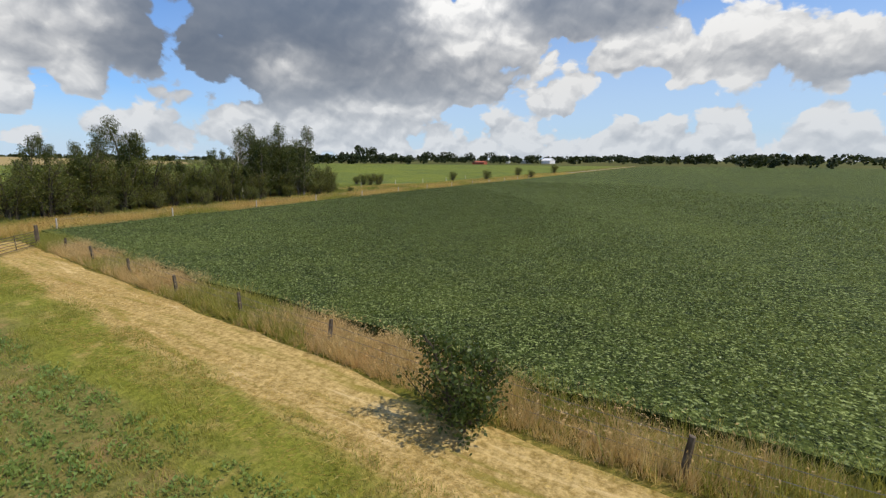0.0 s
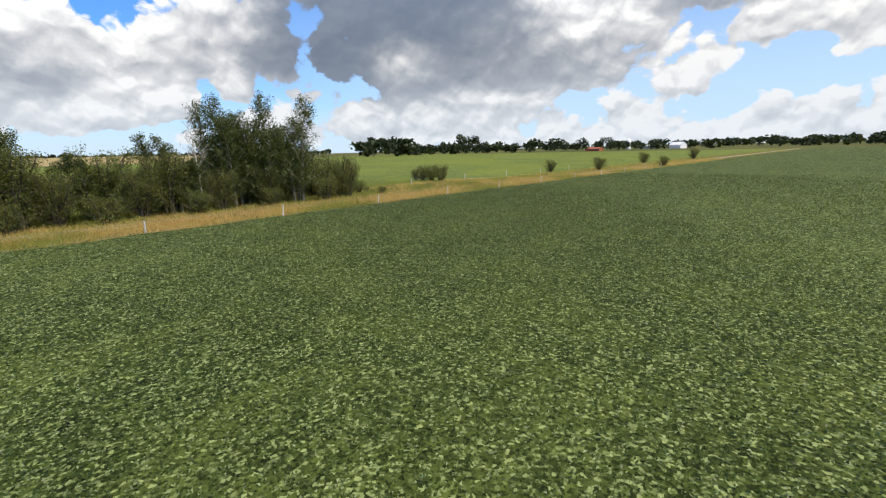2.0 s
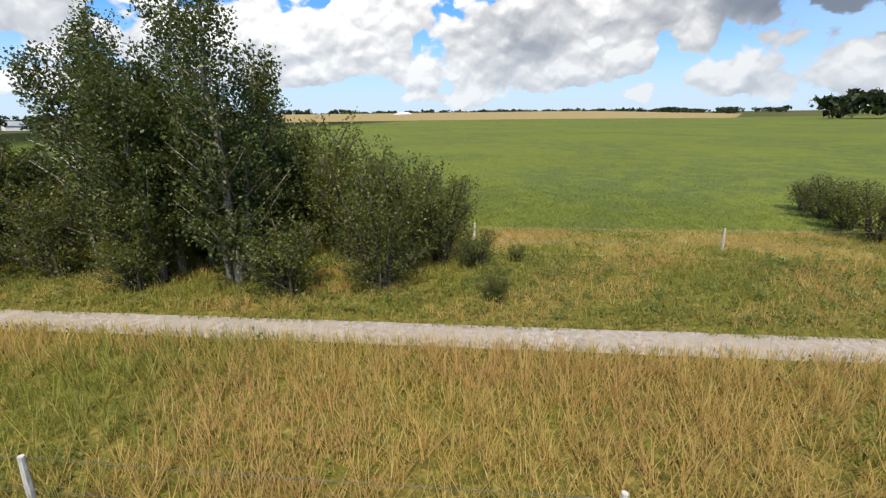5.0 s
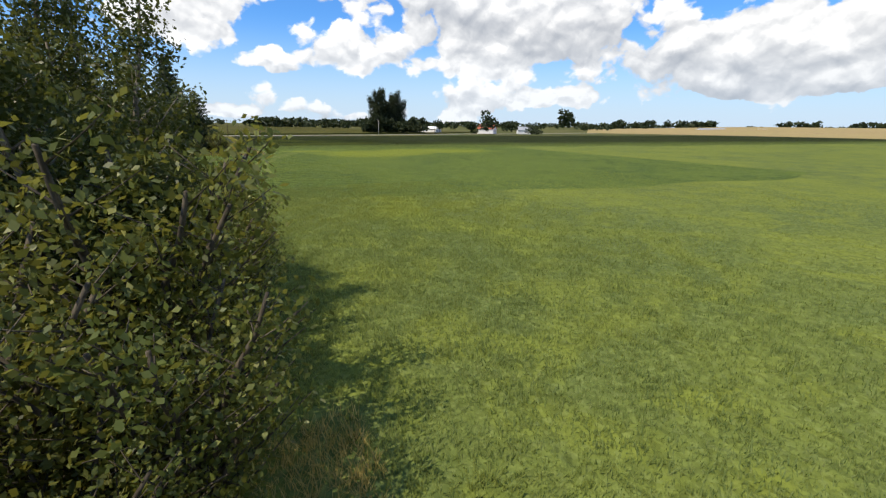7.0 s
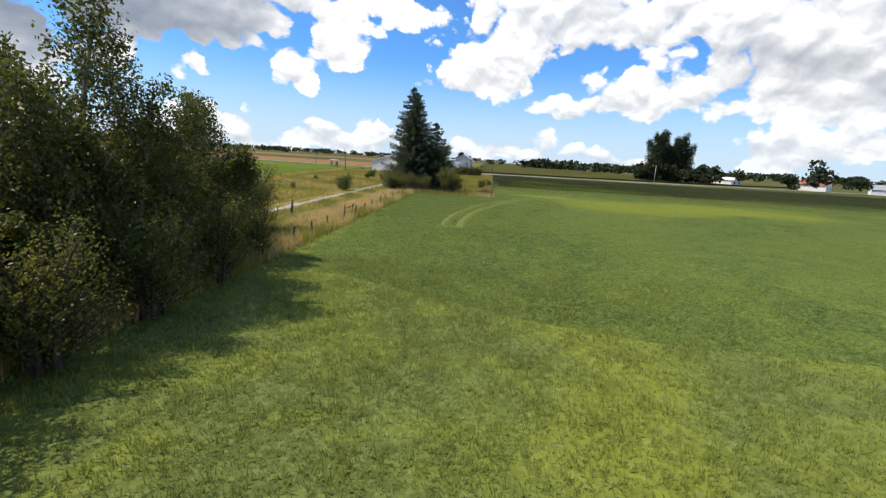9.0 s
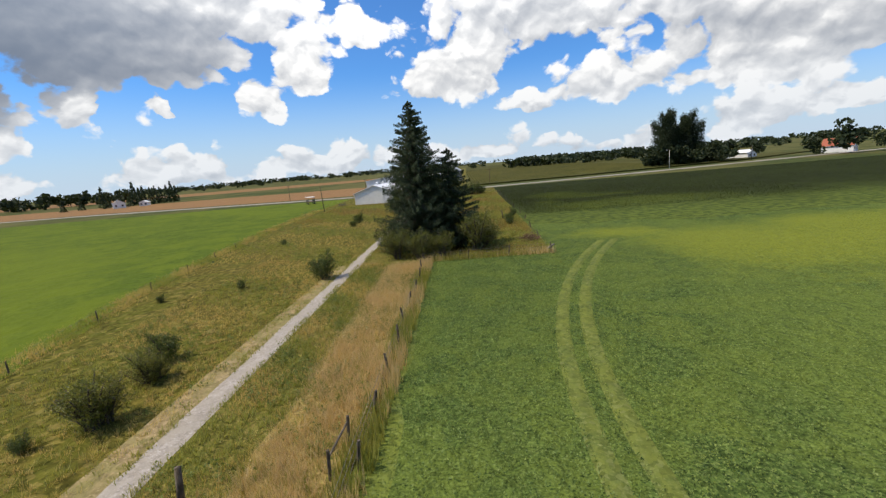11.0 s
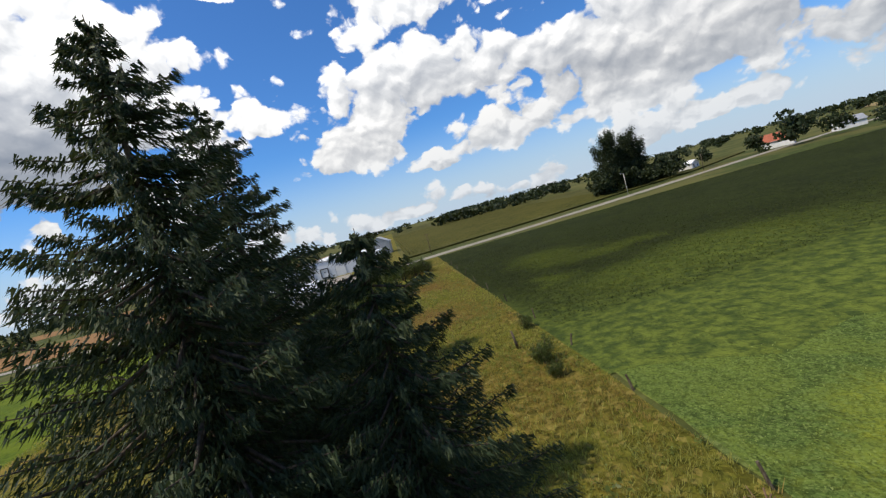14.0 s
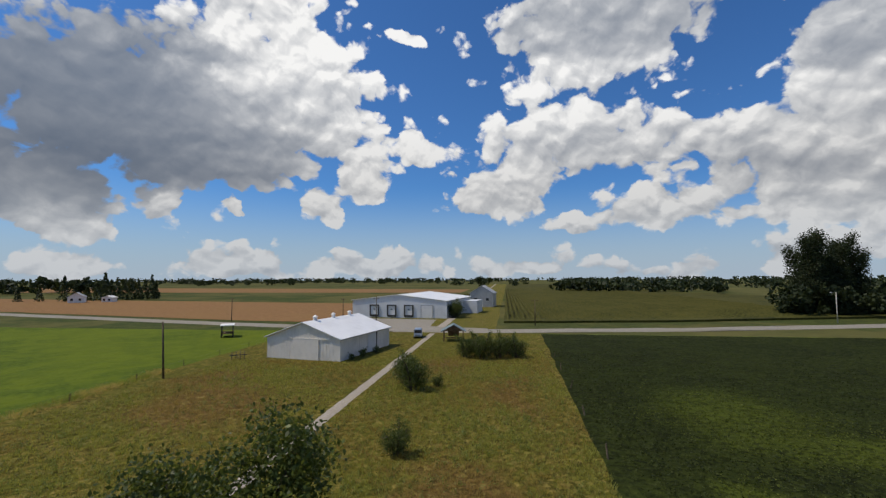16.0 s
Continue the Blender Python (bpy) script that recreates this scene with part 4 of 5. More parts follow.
for x, y, a, s in ((-1.8, 18.6, 40, 1.1), (-5.8, 0.6, 200, 0.8), (-9.4, 17.0, 120, 0.4), (-15.5, 14.0, 10, 0.35), (8.5, 79, 70, 0.95), (6.0, 97, 200, 1.6), (4.4, 100.5, 100, 1.5), (8.4, 99, 20, 0.6), (12.6, 117, 10, 1.6), (15.2, 118, 60, 1.55), (10.0, 118, 160, 1.4), (18.0, 118.5, 220, 1.4), (11.6, 120, 100, 1.5), (16.6, 121, 10, 1.4), (19.8, 49.2, 20, 0.75), (19.6, 46.5, 20, 0.5), (21.4, 58, 120, 0.6), (-8.6, 59, 20, 0.6), (-15.7, 43, 80, 0.4),
                   (-6.2, -8.0, 60, 0.35), (-6.4, 117, 10, 0.6), (-5.4, 121, 80, 0.5), (-7.2, 114, 150, 0.45)):
    again(bush, x, y, a, s, label="dark round bush in rough grass")
big_spruce = place(spruce("spruce", 18.0, 5.4, 31, 44, "tall dark spruce with drooping boughs beside the trail"), 6.9, 30.4)
small_spruce = place(spruce("spruce", 12.2, 4.9, 32, 28, "shorter dark spruce close to its taller neighbour"), 11.0, 31.0, 50)
twin_spruce = place(spruce("spruce", 18.0, 4.8, 33, 36, "tall dark spruce standing behind two others"), 6.6, 36.6, 10)
for x, y, a, s in ((13.8, 27.5, 0, 1.55), (14.6, 28.8, 200, 1.2), (4.6, 25.8, 90, 1.2), (7.2, 24.7, 30, 1.1), (3.6, 30.0, 130, 1.2), (9.8, 25.2, 70, 1.0)):
    again(shrub_b, x, y, a, s, label="leafy olive shrub at the foot of the spruces")
ash = place(leafy_tree("ash_tree", 9.2, 7.6, 42000, 0.15, M_DARKLEAF, M_DARKBARK, 26, 24, 3, 0.12, 0.04, "dark broadleaf tree in rough grass", clumpy=0.95), 8.7, 56.8)
sumac = place(leafy_tree("sumac_tree", 8.2, 8.6, 32000, 0.15, M_DARKLEAF, M_DARKBARK, 28, 18, 6, 0.25, 0.08, "low spreading dark tree beside the trail", clumpy=0.72), 3.2, 53.8)
for x, y, a, s in ((6.4, 51.0, 15, 1.5), (10.4, 51.6, 100, 0.9), (4.4, 47.4, 60, 1.1)):
    again(shrub_b, x, y, a, s, label="yellow-green shrub at the foot of darker trees")
again(bush, -8.8, 64.3, 20, 0.9, label="dark round bush in rough grass")

# far trees
rnd = random.Random(5)


def belt(az0, az1, d0, d1, n, w=(10, 18), h=(7, 12), o=(0, 0)):
    out = []
    for i in range(n):
        a, d = radians(rnd.uniform(az0, az1)), rnd.uniform(d0, d1)
        out.append((o[0] + math.sin(a) * d, o[1] + math.cos(a) * d, rnd.uniform(*w), rnd.uniform(*h)))
    return out


grove = place(leafy_tree("grove_tree", 29.0, 13.5, 18000, 0.6, M_GROVE, M_DARKBARK, 27, 36, 4, 0.08, 0.03, "very tall dark broadleaf tree by the road", clumpy=1.15), 113.5, 205)
again(grove, 121.0, 208, 100, 0.9, label="tall dark broadleaf tree among undergrowth")
again(grove, 129.5, 212, 215, 0.95, label="tall dark broadleaf tree at the grove's end")
far_crowns([(104 + 46 * u, 196 + 14 * u + rnd.uniform(0, 12), rnd.uniform(5, 9), rnd.uniform(6, 11)) for u in [rnd.random() for i in range(56)]], M_GROVE, 41, 260, "roadside_undergrowth", "dark mixed undergrowth beneath the roadside trees", 0.085)
# single trees and clumps on the skyline: azimuth from the trail's middle, distance, width, height
FARM_SKYLINE = [(135.8, 440, 10, 13), (138.2, 440, 14, 20), (140.0, 450, 12, 18), (147.4, 440, 20, 14), (149.6, 445, 18, 14), (153.0, 440, 11, 14), (156.0, 450, 12, 14)]
SKYLINE = [(35.0, 300, 14, 17), (44.5, 310, 14, 18), (29, 300, 9, 9), (33, 310, 12, 9), (38, 300, 14, 9), (41, 305, 12, 7), (26.5, 290, 10, 8), (24, 280, 9, 8)]
for az, d, w, h in SKYLINE + FARM_SKYLINE:
    ox, oy = (10, -60) if az < 90 else (-38, -40)
    t = far_crowns([(math.sin(radians(az)) * d + ox, math.cos(radians(az)) * d + oy, w, h)], M_GROVE, int(az * 10), 420, "farmyard_tree", "dark rounded tree in a distant farmyard", 0.07)
    tagged(t, category="tree", group=GROUPS["farmyard_tree"])
woods = belt(-62, -38, 520, 640, 60, (12, 20), (9, 15)) + belt(-37, -5, 900, 1300, 90) + belt(-5, 4, 700, 900, 10) + belt(8, 24, 420, 620, 80, (10, 16), (8, 12))
woods += belt(24, 60, 500, 900, 60) + belt(60, 100, 900, 1300, 90, (14, 24), (7, 11)) + belt(100, 125, 800, 1200, 60, (14, 24), (8, 12))
woods += belt(124.5, 131.5, 420, 470, 18, (14, 20), (16, 21), (-38, -40)) + belt(133, 150, 430, 520, 44, (10, 16), (7, 13), (0, -40)) + belt(150, 176, 520, 720, 70, (12, 18), (7, 11), (0, -40))
woods += belt(170, 215, 480, 760, 120, (12, 22), (8, 12), (0, -40)) + belt(190, 225, 330, 400, 30, (8, 13), (7, 10), (0, -40))
woods += belt(48, 59, 820, 860, 20, (14, 24), (13, 18), (10, -71)) + belt(64, 73, 820, 860, 16, (12, 20), (13, 17), (10, -71)) + belt(73, 112, 830, 900, 70, (18, 30), (10, 13), (10, -71))
far_crowns(woods, M_GROVE, 42, 60)
far_crowns([(-4.5 + rnd.uniform(-1.5, 1.5), 236 + 7 * i, rnd.uniform(3, 5), rnd.uniform(2, 3.6)) for i in range(24)], M_GROVE, 44, 90, "trail_hedge", "low dark hedge along the far trail", 0.1)
tagged(far_crowns([(-5, 440, 11, 14)], M_GROVE, 45, 400, "hedgerow_tree", "single dark round tree beside the far trail", 0.07), category="tree")
far_crowns(belt(-66, 62, 1150, 1500, 330, (22, 36), (9, 15)), M_GROVE, 43, 26)


def far_spruces(spots, seed):
    """A row of far conifers (x, y, height), each a tapering cone of sprays."""
    nr = np.random.default_rng(seed)
    pts, size = [], []
    for x, y, h in spots:
        f = nr.random(260) ** 0.7
        a = nr.uniform(0, 2 * math.pi, 260)
        r = 0.24 * h * f * nr.uniform(0.5, 1.05, 260)
        pts.append(np.stack([x + np.cos(a) * r, y + np.sin(a) * r, h * (1.0 - 0.97 * f)], 1))
        size.append(np.full(260, 0.13 * h))
    v, f = leaves(np.concatenate(pts), np.concatenate(size), nr, 0.4, 0.0, 0.5)
    return stuff("far_conifers", v, f, M_SPRUCE, "row of far dark conifers round a farmhouse", "trees")


far_spruces([(16 + math.sin(radians(a)) * d, 47 + math.cos(radians(a)) * d, h) for a, d, h in ((-48.2, 335, 15), (-47.4, 345, 11), (-46.4, 340, 10), (-45.6, 332, 12), (-45.0, 338, 17), (-44.5, 335, 13), (-44.0, 340, 14), (-43.4, 333, 12), (-42.8, 336, 13), (-42.2, 340, 12), (-41.6, 334, 13), (-41.0, 338, 15), (-40.6, 336, 12), (-50, 345, 10), (-51.5, 350, 9))], 51)

# ---- buildings ----
def prism(bm, prof, y0, y1):
    """A profile of (x, z) drawn out along y."""
    rings = [[bm.verts.new((x, y, z)) for x, z in prof] for y in (y0, y1)]
    n = len(prof)
    bm.faces.new(rings[0])
    bm.faces.new(rings[1][::-1])
    for i in range(n):
        j = (i + 1) % n
        bm.faces.new((rings[0][i], rings[1][i], rings[1][j], rings[0][j]))
    bmesh.ops.recalc_face_normals(bm, faces=bm.faces)


def gable_house(name, length, width, eave, ridge, wall, roof, label, category, rib=0.0, over=0.35):
    """A gabled hall along y; roof slabs overhang, walls carry ribs when rib is given."""
    root = new(name)
    w, l = width / 2, length / 2
    bm = bmesh.new()
    prism(bm, [(-w, 0), (w, 0), (w, eave), (0, ridge), (-w, eave)], -l, l)
    part("wall", bm, wall, root)
    if rib:
        bm = bmesh.new()
        n = int(width / rib)
        for i in range(n + 1):
            x = -w + width * i / n
            z = eave + (ridge - eave) * (1 - abs(x) / w) - 0.05
            for y in (-l - 0.002, l + 0.002):
                box(bm, x, y, z / 2, 0.025, 0.05, z)
        n = int(length / rib)
        for i in range(n + 1):
            for x in (-w - 0.002, w + 0.002):
                box(bm, x, -l + length * i / n, eave / 2 - 0.025, 0.05, 0.05, eave - 0.1)
        part("siding_rib", bm, wall, root)
    slope = (ridge - eave) / w
    for side in (-1, 1):
        bm = bmesh.new()
        prism(bm, [(side * (w + over), eave - slope * over + 0.04), (0, ridge + 0.04), (0, ridge + 0.16), (side * (w + over), eave - slope * over + 0.16)], -l - over, l + over)
        part("roof", bm, roof, root)
        bm = bmesh.new()
        box(bm, side * (w + over + 0.03), 0, eave - slope * over + 0.07, 0.08, length + 2 * over, 0.16)
        part("gutter", bm, M_GREY, root, "dark metal eave trim")
    return tagged(root, label, category)


def slab(root, name, x, y, z, sx, sy, sz, mat, label="", bevel=0.0):
    bm = bmesh.new()
    vs = box(bm, x, y, z, sx, sy, sz)
    if bevel:
        bmesh.ops.bevel(bm, geom=bm.edges[:], offset=bevel, segments=1, affect="EDGES")
    return part(name, bm, mat, root, label)


def frame_round(root, x, y, z0, w, h, t, depth, mat, name="door_frame", label=""):
    bm = bmesh.new()
    box(bm, x - w / 2, y, z0 + h / 2, t, depth, h + t)
    box(bm, x + w / 2, y, z0 + h / 2, t, depth, h + t)
    box(bm, x, y, z0 + h + t / 2 - 0.02, w + t, depth, t)
    return part(name, bm, mat, root, label)


barn = gable_house("barn", 17.4, 13.2, 3.4, 5.7, M_BARNWALL, M_BARNROOF, "long white metal barn with a pale roof", "barn", 0.6)
barn.matrix_basis = pose(-13.4, 122.0, 0, 0, 0, -10)
slab(barn, "sliding_door", 0.6, -8.78, 1.65, 4.6, 0.10, 3.3, M_BARNWALL, "wide white sliding barn door")
slab(barn, "door_rail", 1.0, -8.80, 3.3, 7.0, 0.10, 0.09, M_BARNWALL, "pale steel door rail")
slab(barn, "side_door", 6.66, 1.6, 1.5, 0.10, 3.0, 3.0, M_DOOR, "pale side door")
slab(barn, "downpipe", 6.72, 3.3, 1.65, 0.12, 0.12, 3.4, M_DARK)
for y in (-5.5, 0.0, 5.5):
    bm = bmesh.new()
    tube(bm, (0, y, 5.7), (0, y, 6.35), 0.30, 0.30, 10)
    tube(bm, (0, y, 6.35), (0, y, 6.65), 0.48, 0.10, 10)
    part("roof_vent", bm, M_WHITE, barn, "white round roof ventilator")

ware = gable_house("warehouse", 34.0, 32.0, 5.4, 7.2, M_WAREWALL, M_BARNROOF, "wide pale warehouse with loading docks", "warehouse", 1.0)
ware.matrix_basis = pose(-15.0, 203.0, 0, 0, 0, -8)
for x in (-8.2, -2.2, 3.6):
    frame_round(ware, x, -17.15, 0.9, 2.8, 2.9, 0.30, 0.5, M_DARK, "dock_shelter", "black padded dock shelter")
    d = slab(ware, "dock_door", x, -17.08, 2.3, 2.5, 0.08, 2.7, M_DOOR, "white loading dock door")
    slab(d, "dock_window", x, -17.14, 2.6, 0.5, 0.03, 0.35, M_DARK)
    slab(ware, "dock_bumper", x, -17.25, 0.6, 2.9, 0.4, 0.5, M_DARK)
slab(ware, "overhead_door", 9.6, -17.08, 2.0, 3.6, 0.1, 4.0, M_DOOR, "tall white overhead door")
frame_round(ware, 9.6, -17.12, 0.0, 3.8, 4.0, 0.15, 0.12, M_GREY)
slab(ware, "side_annex", 18.6, 10, 2.2, 5.0, 10.0, 4.4, M_WAREWALL, "low pale annex")
again(bush, 0.4, 186.5, 40, 2.3, label="dark ivy-covered shrub at a warehouse corner")
again(bush, 1.0, 189.5, 140, 2.0, label="dark ivy-covered shrub at a warehouse corner")


def small_house(x, y, turn, l, w, e, r, wall, roof, label, category="house"):
    h = gable_house("farm_house", l, w, e, r, wall, roof, label, category)
    for i in (-1, 1):
        win = slab(h, "window", i * w * 0.25, -l / 2 - 0.03, e * 0.55, 1.1, 0.06, 1.2, M_GLASS)
        slab(win, "window_sill", i * w * 0.25, -l / 2 - 0.08, e * 0.55 - 0.66, 1.3, 0.16, 0.10, M_WHITE)
    slab(h, "door", 0, -l / 2 - 0.03, 1.02, 1.0, 0.06, 2.04, M_WHITE)
    h.matrix_basis = pose(x, y, 0, 0, 0, turn)
    return h


small_house(7.0, 244, -5, 12, 10, 6.0, 9.0, M_GREY, M_GREY, "grey two-storey house beyond the warehouse")
small_house(197, 206, 40, 12, 9, 3.2, 6.6, M_WHITE, M_RED, "white house with a rust-red roof among trees")
small_house(160, 226, 30, 16, 8, 3.0, 4.4, M_WHITE, M_BARNROOF, "low white garage beside dark trees", "garage")
small_house(223, 196, 60, 10, 8, 2.8, 5.0, M_WHITE, M_GREY, "small white bungalow among trees")
small_house(560, 262, 70, 34, 10, 3.4, 5.2, M_WHITE, M_GREY, "long white farm shed on the skyline", "shed")
small_house(610, 225, 80, 30, 10, 3.4, 5.2, M_WHITE, M_GREY, "long white farm shed on the skyline", "shed")
small_house(690, 60, 80, 44, 14, 6.0, 9.0, M_WHITE, M_BARNROOF, "long white farm shed on the skyline", "shed")
small_house(125, -585, 60, 16, 9, 4.0, 7.0, M_WHITE, M_BARNROOF, "white farm barn with a pale roof", "barn")
small_house(161, -598, 120, 20, 8, 3.0, 4.5, M_GREY, M_BARNROOF, "long grey machine shed on a farm", "shed")
small_house(168, -470, 80, 16, 7, 2.4, 3.6, M_RED, M_RED, "low red farm shed", "shed")
small_house(-216, 262, 40, 9, 7, 3.2, 5.4, M_WHITE, M_GREY, "white farmhouse before dark conifers")
small_house(-204, 270, 20, 6, 5, 2.4, 3.4, M_WHITE, M_WHITE, "small white outbuilding before dark conifers", "shed")

silo = new("silo")
bm = bmesh.new()
tube(bm, (0, 0, 0), (0, 0, 9.5), 3.2, 3.2, 24)
part("silo_wall", bm, M_WHITE, silo, smooth=False)
for z in range(1, 10, 2):
    bm = bmesh.new()
    tube(bm, (0, 0, z), (0, 0, z + 0.15), 3.28, 3.28, 24)
    part("hoop", bm, M_GREY, silo)
bm = bmesh.new()
bmesh.ops.create_uvsphere(bm, u_segments=24, v_segments=10, radius=3.2)
bmesh.ops.delete(bm, geom=[v for v in bm.verts if v.co.z < -0.01], context="VERTS")
bmesh.ops.translate(bm, verts=bm.verts, vec=(0, 0, 9.5))
part("silo_dome", bm, M_BARNROOF, silo, smooth=True)
tagged(silo, "white round farm silo with a domed cap", "silo").matrix_basis = pose(192, -613, 0)

# wooden shelter where the trail meets the road
hut = new("trail_shelter")
for x in (-1.9, 1.9):
    for y in (-1.5, 1.5):
        slab(hut, "post", x, y, 1.05, 0.16, 0.16, 2.1, M_WOOD)
    slab(hut, "beam", x, 0, 2.08, 0.16, 3.4, 0.18, M_WOOD)
for side in (-1, 1):
    bm = bmesh.new()
    prism(bm, [(side * 2.5, 1.95), (0, 3.3), (0, 3.42), (side * 2.5, 2.07)], -2.1, 2.1)
    part("roof", bm, M_TEAL, hut, "dull teal metal roof slope")
for y in (-1.6, 1.6):
    bm = bmesh.new()
    prism(bm, [(-1.9, 2.15), (1.9, 2.15), (0, 3.22)], y - 0.04, y + 0.04)
    part("gable_panel", bm, M_WOOD, hut)
slab(hut, "bench", 0, 0.9, 0.45, 3.0, 0.45, 0.08, M_WOOD)
slab(hut, "notice_board", 0, 1.5, 1.3, 2.2, 0.08, 1.0, M_WOOD)
for x in (-1.2, 0, 1.2):
    slab(hut, "rail", x, -1.5, 0.9, 1.0, 0.06, 0.10, M_WOOD)
tagged(hut, "open wooden shelter with a dull teal gable roof", "shelter").matrix_basis = pose(6.0, 136.5, 0, 0, 0, 6)


def car():
    c = new("parked_van")
    bm = bmesh.new()
    prism(bm, [(-0.86, 0.35), (0.86, 0.35), (0.9, 0.8), (0.82, 1.0), (0.72, 1.75), (0.6, 1.85), (-0.6, 1.85), (-0.72, 1.75), (-0.82, 1.0), (-0.9, 0.8)], -1.3, 2.2)
    part("body", bm, M_CARBODY, c)
    slab(c, "bonnet", 0, -1.7, 0.75, 1.7, 0.8, 0.55, M_CARBODY, bevel=0.08)
    slab(c, "windscreen", 0, -1.33, 1.4, 1.35, 0.06, 0.6, M_GLASS)
    for s in (-1, 1):
        slab(c, "side_window", s * 0.79, 0.4, 1.4, 0.06, 2.2, 0.5, M_GLASS)
        slab(c, "headlight", s * 0.65, -2.12, 0.8, 0.28, 0.05, 0.2, M_WHITE)
        for y in (-1.4, 1.4):
            bm = bmesh.new()
            tube(bm, (s * 0.68, y, 0.34), (s * 0.92, y, 0.34), 0.34, 0.34, 16)
            wheel = part("wheel", bm, M_TYRE, c)
            bm = bmesh.new()
            tube(bm, (s * 0.9, y, 0.34), (s * 0.94, y, 0.34), 0.2, 0.2, 12)
            part("rim", bm, M_GREY, wheel)
    return tagged(c, "small grey-blue van parked beside the trail", "van")


car().matrix_basis = pose(-2.0, 140.5, 0.0, 0, 0, 10)

# hay wagon and rake in the meadow
wagon = new("hay_wagon")
slab(wagon, "deck", 0, 0, 0.95, 2.4, 4.2, 0.14, M_WOOD)
slab(wagon, "roof", 0, 0, 2.65, 2.7, 4.6, 0.12, M_WHITE, "white tin roof")
for x in (-1.1, 1.1):
    for y in (-2.0, 0, 2.0):
        slab(wagon, "post", x, y, 1.8, 0.1, 0.1, 1.6, M_DARK)
    slab(wagon, "side_board", x, 0, 1.35, 0.06, 4.2, 0.6, M_DARK)
    for y in (-1.4, 1.4):
        bm = bmesh.new()
        tube(bm, (x - 0.1, y, 0.42), (x + 0.1, y, 0.42), 0.42, 0.42, 14)
        part("wheel", bm, M_TYRE, wagon)
tagged(wagon, "roofed wagon with dark sides on green meadow", "wagon").matrix_basis = pose(-43.6, 137.5, 0, 0, 0, 31)
rake = new("hay_rake")
slab(rake, "frame_bar", 0, 0, 0.75, 2.6, 0.10, 0.10, M_DARK)
slab(rake, "drawbar", 0, -0.8, 0.6, 0.1, 1.6, 0.1, M_DARK)
for i in range(4):
    bm = bmesh.new()
    bmesh.ops.create_circle(bm, segments=14, radius=0.65)
    ring = [v.co.copy() for v in bm.verts]
    bm.free()
    bm = bmesh.new()
    for a, b in zip(ring, ring[1:] + ring[:1]):
        tube(bm, (-0.9 + 0.6 * i, a.x * 0.98, a.y + 0.68), (-0.9 + 0.6 * i, b.x * 0.98, b.y + 0.68), 0.03, 0.03, 4)
    for a in ring[::2]:
        tube(bm, (-0.9 + 0.6 * i, 0, 0.68), (-0.9 + 0.6 * i, a.x, a.y + 0.68), 0.012, 0.012, 3)
    part("rake_wheel", bm, M_DARK, rake)
tagged(rake, "old dark hay rake in dry grass", "farm implement").matrix_basis = pose(-25.0, 112.4, 0, 0, 0, 30)


# ---- poles and fences ----
def pole(name, x, y, h, lean, mat, label, cross=False, lamp=False):
    root = new(name)
    bm = bmesh.new()
    tube(bm, (0, 0, -0.2), (lean, 0, h), 0.14, 0.10, 8)
    part("shaft", bm, mat, root, smooth=True)
    if cross:
        slab(root, "crossarm", lean * 0.95, 0, h * 0.94, 1.8, 0.1, 0.12, M_POST)
    if lamp:
        slab(root, "lamp_arm", lean - 0.6, 0, h, 1.2, 0.06, 0.06, M_GREY)
        slab(root, "lamp_head", lean - 1.2, 0, h - 0.03, 0.5, 0.2, 0.12, M_WHITE)
    root.matrix_basis = pose(x, y, 0)
    return tagged(root, label, "pole", "utility poles" if cross else "")


pole("utility_pole", -26.6, 99.0, 7.2, -0.35, M_POST, "leaning weathered wooden pole by a meadow fence")
pole("street_lamp", 104.2, 180.0, 8.2, 0.0, M_WHITEPOST, "pale lamp post beside the country road", lamp=True)
for x, y in ((-64, 170), (-30, 171), (-21, 174), (24, 166), (148, 194)):
    pole("utility_pole", x, y, 7.0, 0.05, M_POST, "slim wooden utility pole by the road", cross=True)


